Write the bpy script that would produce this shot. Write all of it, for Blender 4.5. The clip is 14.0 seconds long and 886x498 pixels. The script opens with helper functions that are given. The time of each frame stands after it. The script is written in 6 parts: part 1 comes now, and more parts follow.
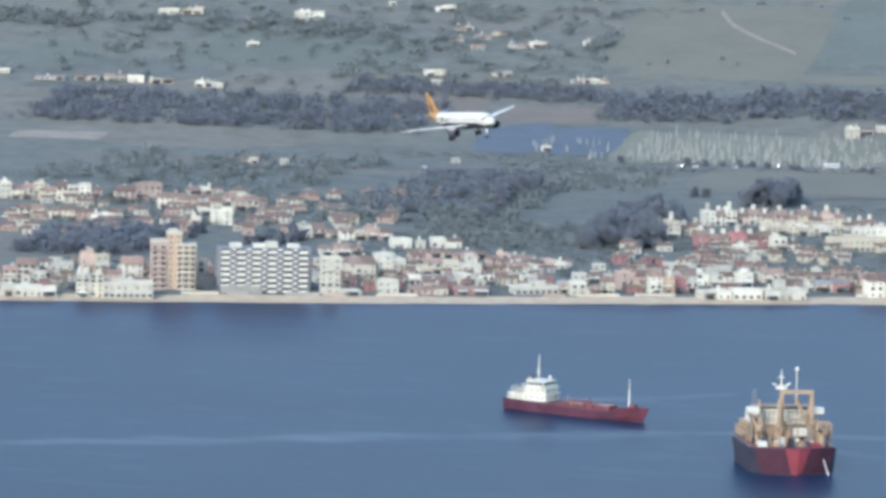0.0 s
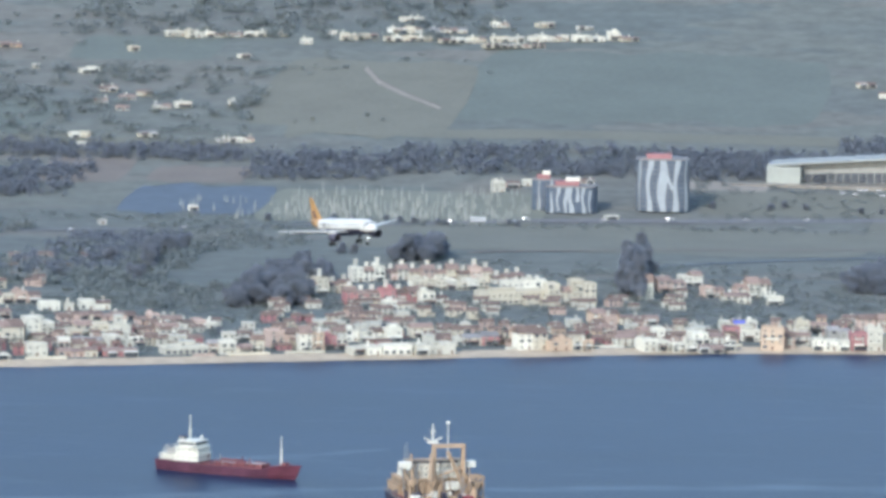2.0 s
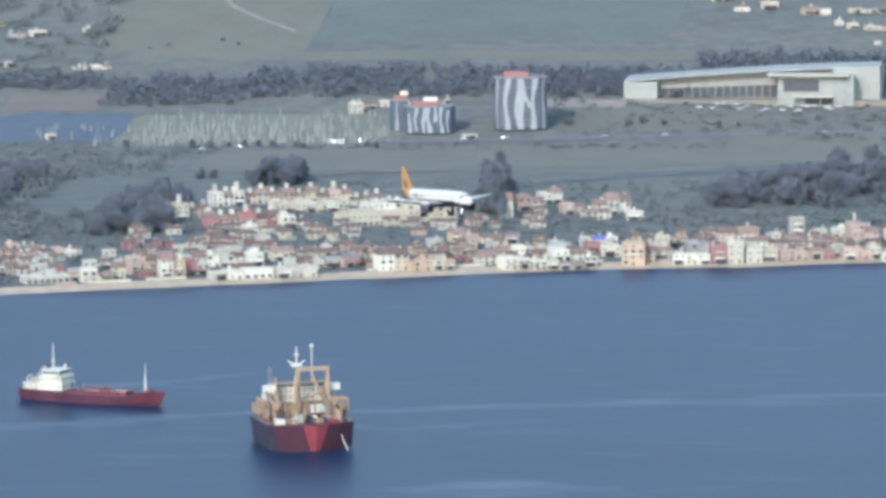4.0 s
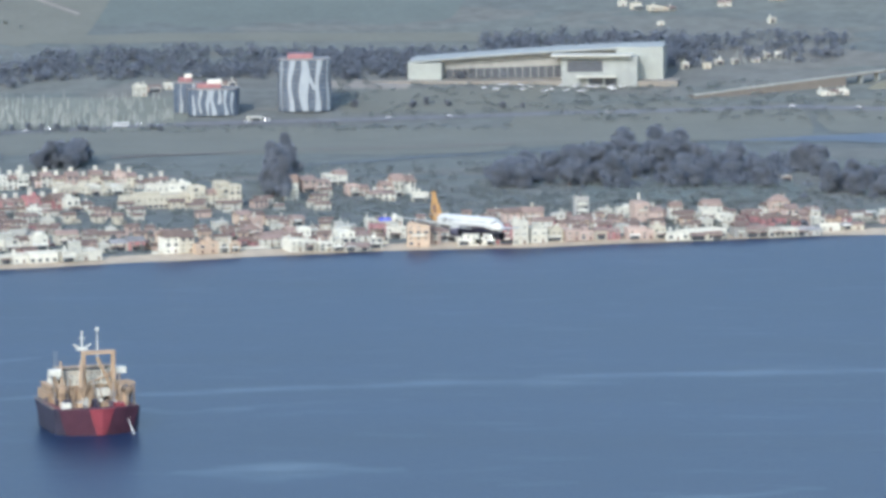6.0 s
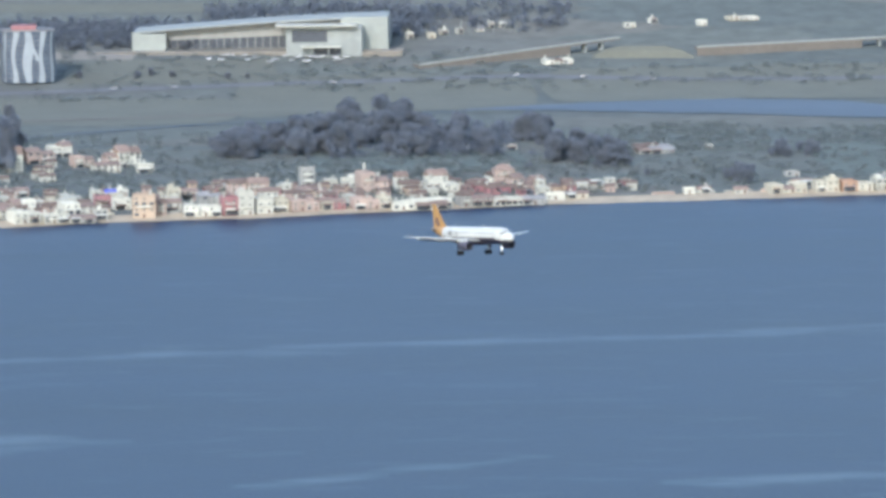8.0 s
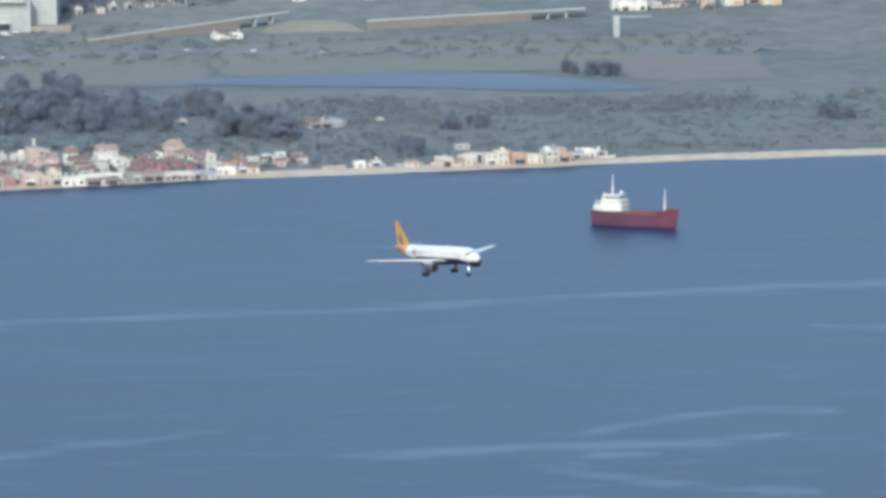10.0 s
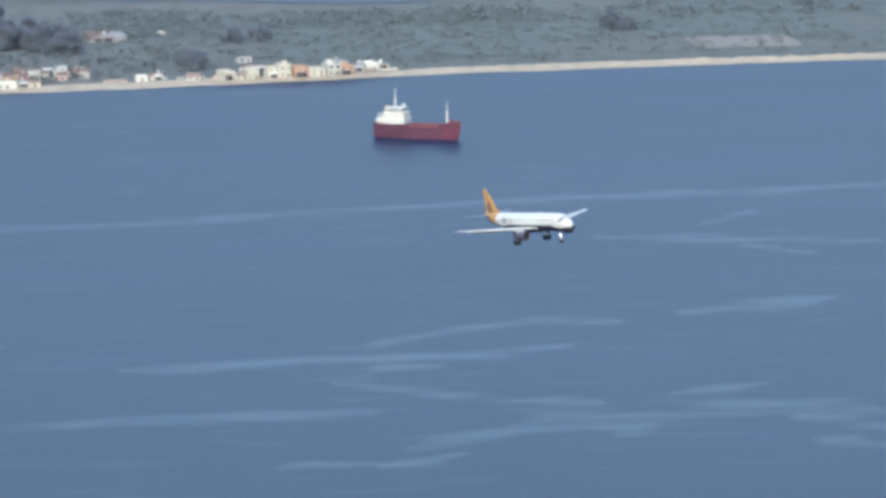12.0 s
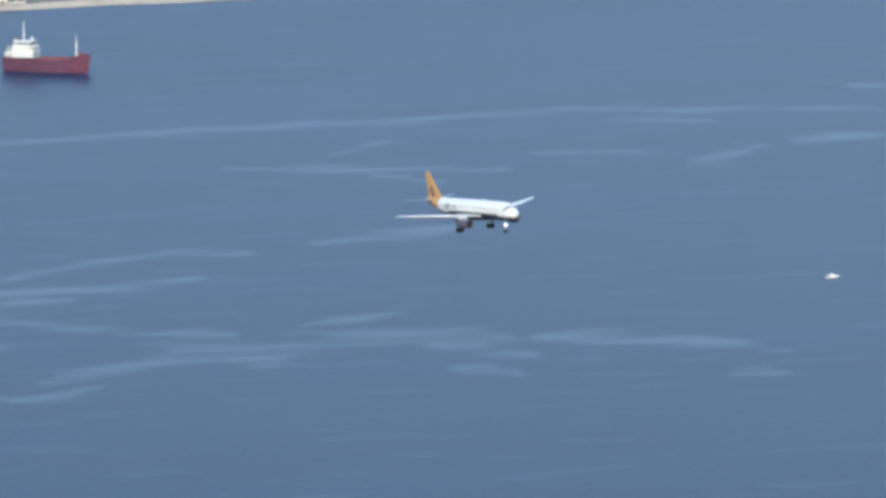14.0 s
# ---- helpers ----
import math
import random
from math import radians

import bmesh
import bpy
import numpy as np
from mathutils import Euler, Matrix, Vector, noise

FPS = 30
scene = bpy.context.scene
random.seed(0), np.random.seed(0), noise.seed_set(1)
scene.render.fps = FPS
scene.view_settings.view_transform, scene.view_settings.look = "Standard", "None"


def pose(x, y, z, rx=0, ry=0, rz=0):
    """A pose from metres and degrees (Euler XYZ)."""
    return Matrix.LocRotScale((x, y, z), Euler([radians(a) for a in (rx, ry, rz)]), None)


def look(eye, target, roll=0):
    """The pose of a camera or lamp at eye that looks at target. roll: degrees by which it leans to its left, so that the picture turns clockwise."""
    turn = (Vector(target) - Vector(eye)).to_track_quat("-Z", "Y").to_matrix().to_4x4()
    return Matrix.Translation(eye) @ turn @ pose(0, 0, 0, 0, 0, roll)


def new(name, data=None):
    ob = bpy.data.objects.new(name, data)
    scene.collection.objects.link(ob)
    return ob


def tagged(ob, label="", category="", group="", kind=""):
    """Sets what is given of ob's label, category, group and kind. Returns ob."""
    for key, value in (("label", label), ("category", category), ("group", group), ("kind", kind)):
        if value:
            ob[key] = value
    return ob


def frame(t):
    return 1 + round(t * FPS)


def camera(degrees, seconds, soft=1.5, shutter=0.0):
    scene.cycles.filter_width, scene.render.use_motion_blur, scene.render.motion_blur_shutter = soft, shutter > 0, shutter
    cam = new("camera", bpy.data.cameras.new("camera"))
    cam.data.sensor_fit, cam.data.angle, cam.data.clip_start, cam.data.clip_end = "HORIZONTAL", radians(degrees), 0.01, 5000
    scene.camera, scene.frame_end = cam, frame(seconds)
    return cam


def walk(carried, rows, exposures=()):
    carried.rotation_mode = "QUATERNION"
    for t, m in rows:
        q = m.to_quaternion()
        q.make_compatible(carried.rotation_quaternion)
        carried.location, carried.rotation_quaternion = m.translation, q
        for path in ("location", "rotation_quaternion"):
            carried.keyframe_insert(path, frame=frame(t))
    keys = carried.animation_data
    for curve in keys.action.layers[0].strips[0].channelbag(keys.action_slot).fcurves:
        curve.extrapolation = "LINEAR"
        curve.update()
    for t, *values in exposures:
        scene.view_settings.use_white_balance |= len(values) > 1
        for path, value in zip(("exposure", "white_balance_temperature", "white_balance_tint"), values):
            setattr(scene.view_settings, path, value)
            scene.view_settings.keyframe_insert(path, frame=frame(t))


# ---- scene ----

# yaw to the right, tilt down, lean, all in degrees, of a camera held on a high terrace above the bay
EYE = (0.0, 0.0, 300.0)
ROWS = [
    (0.0, -11.6504, 5.9128, 1.50),
    (0.1, -12.4658, 5.5639, 1.52),
    (0.2, -12.3510, 5.0652, 1.54),
    (0.3, -12.3628, 4.6567, 1.56),
    (0.4, -12.0355, 4.6824, 1.58),
    (0.5, -11.7221, 4.8459, 1.60),
    (0.6, -11.2542, 5.1440, 1.46),
    (0.7, -11.2194, 5.2507, 1.32),
    (0.8, -11.1988, 5.3579, 1.18),
    (0.9, -10.9912, 5.2708, 1.04),
    (1.0, -10.5650, 5.1732, 0.90),
    (1.1, -9.8674, 5.1980, 0.86),
    (1.2, -9.1022, 5.1876, 0.82),
    (1.3, -8.1733, 5.1691, 0.78),
    (1.4, -7.7629, 5.1450, 0.74),
    (1.5, -7.5458, 5.1110, 0.70),
    (2.0, -7.4037, 5.1322, 0.70),
    (2.2, -7.3203, 5.1580, 0.60),
    (4.3, -5.2466, 6.1237, -0.60),
    (4.5, -4.8614, 5.9886, -0.60),
    (5.0, -4.0926, 5.9410, -0.60),
    (5.5, -3.5373, 6.3678, -0.60),
    (6.0, -3.1014, 6.3235, -0.60),
    (6.5, -2.5162, 6.2694, -0.60),
    (6.6, -2.3158, 6.2184, -0.60),
    (7.0, -1.5971, 6.1095, -0.60),
    (7.2, -1.2063, 6.2171, -0.60),
    (9.3, 2.5352, 7.0238, -0.60),
    (9.5, 2.9639, 6.9081, -0.60),
    (10.0, 4.2137, 7.0666, -0.60),
    (10.2, 4.8532, 7.4303, -0.60),
    (10.3, 5.2364, 7.7225, -0.60),
    (10.5, 5.7621, 8.0647, -0.60),
    (11.0, 6.7757, 8.3322, -0.60),
    (11.5, 6.7202, 8.0906, -0.60),
    (12.0, 6.8459, 8.1442, -0.60),
    (12.5, 6.8554, 8.1845, -0.60),
    (12.7, 7.2751, 8.3453, -0.60),
    (13.0, 8.3016, 8.6272, -0.60),
    (13.5, 9.9497, 8.7949, -0.60),
    (14.0, 11.3282, 9.0153, -0.60),
]


def aim(yaw, tilt, lean):
    return Matrix.Translation(EYE) @ pose(0, 0, 0, 90 - tilt, 0, -yaw) @ pose(0, 0, 0, 0, 0, lean)


cam = camera(10.664, 14.0, soft=3.75)
walk(cam, [(t, aim(yaw, tilt, lean)) for t, yaw, tilt, lean in ROWS])

# ---- light ----
SUN_ELEVATION, SUN_TURN = 33.0, 200.0       # degrees; turn clockwise from the far side (+y)
world = bpy.data.worlds.new("sky")
scene.world = world
world.use_nodes = True
sky = world.node_tree.nodes.new("ShaderNodeTexSky")
sky.sky_type, sky.sun_disc = "NISHITA", False
sky.sun_elevation, sky.sun_rotation = radians(SUN_ELEVATION), radians(SUN_TURN)
sky.air_density, sky.dust_density, sky.ozone_density = 1.3, 1.2, 2.0
world.node_tree.links.new(sky.outputs["Color"], world.node_tree.nodes["Background"].inputs["Color"])
world.node_tree.nodes["Background"].inputs["Strength"].default_value = 0.15
sun_data = bpy.data.lights.new("sun", "SUN")
sun_data.energy, sun_data.angle, sun_data.color = 1.25, radians(3.0), (1.0, 0.95, 0.87)
sun = new("sun", sun_data)
_e, _a = radians(SUN_ELEVATION), radians(SUN_TURN)
sun.matrix_world = look((math.sin(_a) * math.cos(_e) * 500, math.cos(_a) * math.cos(_e) * 500, math.sin(_e) * 500), (0, 0, 0))
scene.view_settings.exposure = 1.18
scene.view_settings.use_white_balance, scene.view_settings.white_balance_temperature = True, 6060


# ---- materials ----
def material(name, colour, rough=0.7, metal=0.0, vary=0.25, size=2.0, fine=12.0, bump=0.0, emit=0.0, tint=None, random_amount=0.0, specular=0.3, thin=0.0, haze_sheen=0.0):
    """A surface with variation at two scales: size metres and size / fine metres."""
    m = bpy.data.materials.new(name)
    m.use_nodes = True
    nt = m.node_tree
    b = nt.nodes["Principled BSDF"]
    b.inputs["Roughness"].default_value, b.inputs["Metallic"].default_value = rough, metal
    b.inputs["Specular IOR Level"].default_value = specular
    b.inputs["Sheen Weight"].default_value, b.inputs["Sheen Roughness"].default_value = haze_sheen, 0.6
    co = nt.nodes.new("ShaderNodeTexCoord")
    big, small = nt.nodes.new("ShaderNodeTexNoise"), nt.nodes.new("ShaderNodeTexNoise")
    big.inputs["Scale"].default_value, small.inputs["Scale"].default_value = 1 / size, fine / size
    big.inputs["Detail"].default_value = small.inputs["Detail"].default_value = 3
    for n in (big, small):
        nt.links.new(co.outputs["Object"], n.inputs["Vector"])
    both = nt.nodes.new("ShaderNodeMath")
    both.operation = "ADD"
    nt.links.new(big.outputs["Fac"], both.inputs[0])
    nt.links.new(small.outputs["Fac"], both.inputs[1])
    ramp = nt.nodes.new("ShaderNodeMapRange")
    ramp.inputs["From Min"].default_value, ramp.inputs["From Max"].default_value = 0.65, 1.35
    nt.links.new(both.outputs[0], ramp.inputs["Value"])
    mix = nt.nodes.new("ShaderNodeMix")
    mix.data_type = "RGBA"
    dark = tint or [c * (1 - vary) for c in colour]
    mix.inputs[6].default_value, mix.inputs[7].default_value = (*dark, 1), (*[min(1, c * (1 + vary * 0.6)) for c in colour], 1)
    nt.links.new(ramp.outputs[0], mix.inputs[0])
    last = mix.outputs[2]
    if random_amount:
        info, hsv = nt.nodes.new("ShaderNodeObjectInfo"), nt.nodes.new("ShaderNodeHueSaturation")
        span = nt.nodes.new("ShaderNodeMapRange")
        span.inputs["To Min"].default_value, span.inputs["To Max"].default_value = 1 - random_amount, 1 + random_amount
        nt.links.new(info.outputs["Random"], span.inputs["Value"])
        nt.links.new(span.outputs[0], hsv.inputs["Value"])
        nt.links.new(last, hsv.inputs["Color"])
        last = hsv.outputs["Color"]
    nt.links.new(last, b.inputs["Base Color"])
    if bump:
        bn = nt.nodes.new("ShaderNodeBump")
        bn.inputs["Strength"].default_value, bn.inputs["Distance"].default_value = bump, 0.15 * size
        nt.links.new(small.outputs["Fac"], bn.inputs["Height"])
        nt.links.new(bn.outputs[0], b.inputs["Normal"])
    if thin:
        glow_through, blend = nt.nodes.new("ShaderNodeBsdfTranslucent"), nt.nodes.new("ShaderNodeMixShader")
        blend.inputs[0].default_value = thin
        nt.links.new(last, glow_through.inputs["Color"])
        nt.links.new(b.outputs[0], blend.inputs[1])
        nt.links.new(glow_through.outputs[0], blend.inputs[2])
        nt.links.new(blend.outputs[0], nt.nodes["Material Output"].inputs["Surface"])
    if emit:
        b.inputs["Emission Color"].default_value, b.inputs["Emission Strength"].default_value = (*colour, 1), emit
    return m


M_WHITE = material("white_render", (0.535, 0.52, 0.445), 0.85, vary=0.25, size=4, random_amount=0.24)
M_CREAM = material("cream_render", (0.48, 0.445, 0.355), 0.85, vary=0.18, size=5, random_amount=0.14)
M_OCHRE = material("ochre_render", (0.46, 0.355, 0.265), 0.85, vary=0.15, size=5, random_amount=0.12)
M_PINK = material("pink_render", (0.43, 0.335, 0.285), 0.85, vary=0.18, size=5, random_amount=0.18)
M_RUST = material("rust_orange_render", (0.43, 0.27, 0.18), 0.85, vary=0.15, size=5, random_amount=0.08)
M_RED = material("dark_red_render", (0.34, 0.17, 0.17), 0.85, vary=0.2, size=4, random_amount=0.15)
M_GREY = material("grey_render", (0.335, 0.33, 0.305), 0.85, vary=0.2, size=5, random_amount=0.15)
M_TILE = material("terracotta_tiles", (0.235, 0.172, 0.142), 0.85, vary=0.35, size=3, bump=0.3, random_amount=0.35)
M_SLATE = material("grey_roofing", (0.26, 0.25, 0.24), 0.8, vary=0.3, size=4, random_amount=0.2)
M_GLASS = material("dark_window_glass", (0.095, 0.103, 0.118), 0.15, vary=0.3, size=2, specular=0.5)
M_WOOD = material("brown_door_wood", (0.16, 0.10, 0.08), 0.6, vary=0.3, size=1)
M_BLUE = material("blue_awning_cloth", (0.13, 0.15, 0.50), 0.8, vary=0.15, size=2)
# Haze is painted in: leaves lifted, dark ones blued, the sheen pales both.
M_LEAF = material("hazed_olive_leaves", (0.176, 0.197, 0.176), 0.55, vary=0.12, size=9, fine=5, random_amount=0.1, specular=1.0, thin=0.45, haze_sheen=0.24)
M_DARKLEAF = material("hazed_tree_leaves", (0.158, 0.176, 0.208), 0.55, vary=0.12, size=9, fine=5, random_amount=0.08, specular=1.0, thin=0.45, haze_sheen=0.24)
M_BARK = material("grey_bark", (0.14, 0.11, 0.09), 0.9, vary=0.3, size=1)
M_SAND = material("beach_sand", (0.43, 0.352, 0.255), 0.95, vary=0.25, size=9, bump=0.2)
M_ASPHALT = material("road_asphalt", (0.16, 0.16, 0.165), 0.9, vary=0.25, size=8)
M_CONCRETE = material("pale_concrete", (0.315, 0.33, 0.31), 0.85, vary=0.2, size=6)
M_STEEL = material("grey_steel", (0.34, 0.35, 0.36), 0.45, metal=0.6, vary=0.2, size=2)
M_HULL_RED = material("red_hull_paint", (0.086, 0.033, 0.055), 0.6, vary=0.4, size=9, fine=8, random_amount=0.08)
M_BOW_RED = material("lighter_red_paint", (0.118, 0.036, 0.056), 0.55, vary=0.35, size=6)
M_HULL_BRIGHT = material("bright_red_bow_paint", (0.25, 0.052, 0.068), 0.55, vary=0.25, size=6)
M_HULL_DARK = material("dark_hull_paint", (0.040, 0.038, 0.060), 0.55, vary=0.4, size=8)
M_HULL_MAROON = material("maroon_hull_paint", (0.078, 0.032, 0.050), 0.55, vary=0.35, size=6)
M_DECK = material("rusty_red_deck", (0.20, 0.075, 0.075), 0.75, vary=0.4, size=4)
M_SHIP_WHITE = material("white_ship_paint", (0.63, 0.62, 0.54), 0.5, vary=0.2, size=4)
M_BUFF = material("buff_crane_paint", (0.36, 0.262, 0.175), 0.65, vary=0.35, size=3, random_amount=0.2)
M_FUSE = material("white_aircraft_paint", (0.56, 0.55, 0.50), 0.35, vary=0.06, size=6, specular=0.5)
M_WING = material("light_grey_wing_paint", (0.55, 0.55, 0.51), 0.35, vary=0.08, size=4, specular=0.5)
M_NAVY = material("navy_belly_paint", (0.055, 0.048, 0.068), 0.35, vary=0.2, size=4)
M_ORANGE = material("orange_tail_paint", (0.42, 0.235, 0.082), 0.4, vary=0.12, size=4)
M_ENGINE = material("dull_engine_paint", (0.088, 0.082, 0.108), 0.4, vary=0.2, size=2)
M_RUBBER = material("black_rubber", (0.02, 0.02, 0.02), 0.8, vary=0.2, size=0.5)
M_TAILPLANE = material("blue_grey_tailplane", (0.19, 0.235, 0.29), 0.5, vary=0.1, size=3)
M_LAMP = material("landing_lamp", (1.0, 0.96, 0.88), 0.3, vary=0.0, emit=5)
M_CARPAINT = material("white_car_paint", (0.72, 0.72, 0.72), 0.3, vary=0.05, size=2, random_amount=0.2)
M_FOAM = material("white_spray", (0.75, 0.78, 0.80), 0.8, vary=0.15, size=1)


def ground_material():
    """Dry grass, scrub and ploughed earth in long fields."""
    m = bpy.data.materials.new("grassland")
    m.use_nodes = True
    nt = m.node_tree
    b = nt.nodes["Principled BSDF"]
    b.inputs["Roughness"].default_value, b.inputs["Specular IOR Level"].default_value = 0.95, 0.1
    geo = nt.nodes.new("ShaderNodeNewGeometry")
    stretch = nt.nodes.new("ShaderNodeMapping")
    stretch.inputs["Scale"].default_value = (0.0045, 0.011, 0.004)
    nt.links.new(geo.outputs["Position"], stretch.inputs["Vector"])
    cells = nt.nodes.new("ShaderNodeTexVoronoi")
    cells.inputs["Scale"].default_value = 1.1
    warp = nt.nodes.new("ShaderNodeTexNoise")
    warp.inputs["Scale"].default_value, warp.inputs["Detail"].default_value = 2.2, 4
    add = nt.nodes.new("ShaderNodeVectorMath")
    add.operation = "ADD"
    nt.links.new(stretch.outputs[0], warp.inputs["Vector"])
    nt.links.new(stretch.outputs[0], add.inputs[0])
    nt.links.new(warp.outputs["Color"], add.inputs[1])
    nt.links.new(add.outputs[0], cells.inputs["Vector"])
    ramp = nt.nodes.new("ShaderNodeValToRGB")
    # Distance haze is mixed into these stops as a grey-blue lean.
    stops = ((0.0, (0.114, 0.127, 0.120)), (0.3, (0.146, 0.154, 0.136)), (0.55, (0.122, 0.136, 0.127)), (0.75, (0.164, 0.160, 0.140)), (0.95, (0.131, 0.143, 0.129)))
    while len(ramp.color_ramp.elements) < len(stops):
        ramp.color_ramp.elements.new(0.5)
    for el, (at, colour) in zip(ramp.color_ramp.elements, stops):
        el.position, el.color = at, (*colour, 1)
    nt.links.new(cells.outputs["Color"], ramp.inputs["Fac"])
    tufts = nt.nodes.new("ShaderNodeTexNoise")
    tufts.inputs["Scale"].default_value, tufts.inputs["Detail"].default_value, tufts.inputs["Roughness"].default_value = 0.055, 6, 0.7
    nt.links.new(geo.outputs["Position"], tufts.inputs["Vector"])
    span = nt.nodes.new("ShaderNodeMapRange")
    span.inputs["From Min"].default_value, span.inputs["From Max"].default_value = 0.3, 0.7
    span.inputs["To Min"].default_value, span.inputs["To Max"].default_value = 0.78, 1.2
    nt.links.new(tufts.outputs["Fac"], span.inputs["Value"])
    mul = nt.nodes.new("ShaderNodeVectorMath")
    mul.operation = "SCALE"
    nt.links.new(ramp.outputs[0], mul.inputs[0])
    nt.links.new(span.outputs[0], mul.inputs["Scale"])
    nt.links.new(mul.outputs[0], b.inputs["Base Color"])
    return m


def water_material(name, colour, rough, calm=None):
    """Rippled water; calm: paler base colour that paints the sheen of the smooth streaks."""
    m = bpy.data.materials.new(name)
    m.use_nodes = True
    nt = m.node_tree
    b = nt.nodes["Principled BSDF"]
    b.inputs["Roughness"].default_value, b.inputs["IOR"].default_value = rough, 1.33
    b.inputs["Specular IOR Level"].default_value = 0.176
    geo = nt.nodes.new("ShaderNodeNewGeometry")
    far = nt.nodes.new("ShaderNodeMapping")
    far.inputs["Scale"].default_value = (0.004, 0.012, 0.01)
    nt.links.new(geo.outputs["Position"], far.inputs["Vector"])
    drift = nt.nodes.new("ShaderNodeTexNoise")
    drift.inputs["Scale"].default_value, drift.inputs["Detail"].default_value = 1.0, 5
    nt.links.new(far.outputs[0], drift.inputs["Vector"])
    mix = nt.nodes.new("ShaderNodeMix")
    mix.data_type = "RGBA"
    mix.inputs[6].default_value, mix.inputs[7].default_value = (*[c * 0.7 for c in colour], 1), (*[c * 1.3 for c in colour], 1)
    nt.links.new(drift.outputs["Fac"], mix.inputs[0])
    nt.links.new(mix.outputs[2], b.inputs["Base Color"])
    waves = nt.nodes.new("ShaderNodeTexNoise")
    waves.inputs["Scale"].default_value, waves.inputs["Detail"].default_value = 0.35, 3
    nt.links.new(geo.outputs["Position"], waves.inputs["Vector"])
    bump = nt.nodes.new("ShaderNodeBump")
    bump.inputs["Strength"].default_value, bump.inputs["Distance"].default_value = 0.35, 0.5
    nt.links.new(waves.outputs["Fac"], bump.inputs["Height"])
    nt.links.new(bump.outputs[0], b.inputs["Normal"])
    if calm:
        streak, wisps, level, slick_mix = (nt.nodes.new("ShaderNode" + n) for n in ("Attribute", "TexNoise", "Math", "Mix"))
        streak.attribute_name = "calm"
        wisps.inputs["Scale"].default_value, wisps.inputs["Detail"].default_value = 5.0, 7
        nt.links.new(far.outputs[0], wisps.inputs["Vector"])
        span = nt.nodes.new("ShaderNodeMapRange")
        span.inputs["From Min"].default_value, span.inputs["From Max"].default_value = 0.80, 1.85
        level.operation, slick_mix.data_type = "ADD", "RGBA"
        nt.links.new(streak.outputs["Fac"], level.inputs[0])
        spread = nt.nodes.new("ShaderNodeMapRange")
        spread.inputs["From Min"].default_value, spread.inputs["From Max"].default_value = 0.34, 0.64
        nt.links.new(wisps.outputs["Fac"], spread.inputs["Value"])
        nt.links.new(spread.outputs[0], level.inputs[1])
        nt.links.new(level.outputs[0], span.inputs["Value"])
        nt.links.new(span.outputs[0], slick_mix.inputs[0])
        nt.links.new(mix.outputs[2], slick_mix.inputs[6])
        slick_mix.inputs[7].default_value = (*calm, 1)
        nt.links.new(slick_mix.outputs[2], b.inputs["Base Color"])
    return m


M_GROUND = ground_material()
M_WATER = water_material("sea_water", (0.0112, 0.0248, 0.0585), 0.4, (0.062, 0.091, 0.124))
M_POND = water_material("pond_water", (0.085, 0.100, 0.125), 0.45)
# Dry field and meadow colours are greyed a little for the haze too.
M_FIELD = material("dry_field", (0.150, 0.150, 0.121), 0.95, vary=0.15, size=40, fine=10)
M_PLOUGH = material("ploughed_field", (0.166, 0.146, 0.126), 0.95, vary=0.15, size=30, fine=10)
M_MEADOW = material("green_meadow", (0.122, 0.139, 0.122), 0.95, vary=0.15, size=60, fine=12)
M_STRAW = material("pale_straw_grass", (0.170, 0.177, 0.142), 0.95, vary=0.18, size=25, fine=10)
M_DIRT = material("pale_dirt", (0.25, 0.225, 0.19), 0.95, vary=0.25, size=12)
M_GREENHOUSE = material("greenhouse_film", (0.088, 0.106, 0.126), 0.6, vary=0.25, size=12)
M_POSTS = material("pale_posts", (0.30, 0.31, 0.285), 0.85, vary=0.3, size=3)


# ---- building blocks ----
def box(bm, x, y, z, sx, sy, sz, turn=0.0, tilt=0.0):
    """A box with its base's centre at x, y, z."""
    m = Matrix.Translation((x, y, z)) @ Matrix.Rotation(radians(turn), 4, "Z") @ Matrix.Rotation(radians(tilt), 4, "Y") @ Matrix.Translation((0, 0, sz / 2)) @ Matrix.Diagonal((sx, sy, sz, 1))
    bmesh.ops.create_cube(bm, size=1, matrix=m)
    return bm


def rod(bm, a, b, ra, rb=None, seg=8):
    a, b = Vector(a), Vector(b)
    d = b - a
    m = Matrix.Translation((a + b) / 2) @ d.to_track_quat("Z", "Y").to_matrix().to_4x4()
    bmesh.ops.create_cone(bm, cap_ends=True, segments=seg, radius1=ra, radius2=ra if rb is None else rb, depth=d.length, matrix=m)
    return bm


def ball(bm, x, y, z, r, sub=1):
    bmesh.ops.create_icosphere(bm, subdivisions=sub, radius=r, matrix=Matrix.Translation((x, y, z)))
    return bm


def loft(bm, rings, close=True):
    """Skin over rings of equal length."""
    vs = [[bm.verts.new(p) for p in ring] for ring in rings]
    for a, b in zip(vs, vs[1:]):
        n = len(a)
        for i in range(n):
            bm.faces.new((a[i], a[(i + 1) % n], b[(i + 1) % n], b[i]))
    if close:
        bm.faces.new(list(reversed(vs[0])))
        bm.faces.new(vs[-1])
    bmesh.ops.recalc_face_normals(bm, faces=bm.faces)
    return bm


def mesh_of(bm, name, mats, smooth=False):
    me = bpy.data.meshes.new(name)
    bm.to_mesh(me)
    bm.free()
    for m in mats if isinstance(mats, (list, tuple)) else (mats,):
        me.materials.append(m)
    if smooth:
        for p in me.polygons:
            p.use_smooth = True
    return me


def part(name, bm, mat, parent, label="", smooth=False):
    ob = new(name, mesh_of(bm, name, mat, smooth))
    ob.parent = parent
    return tagged(ob, label)


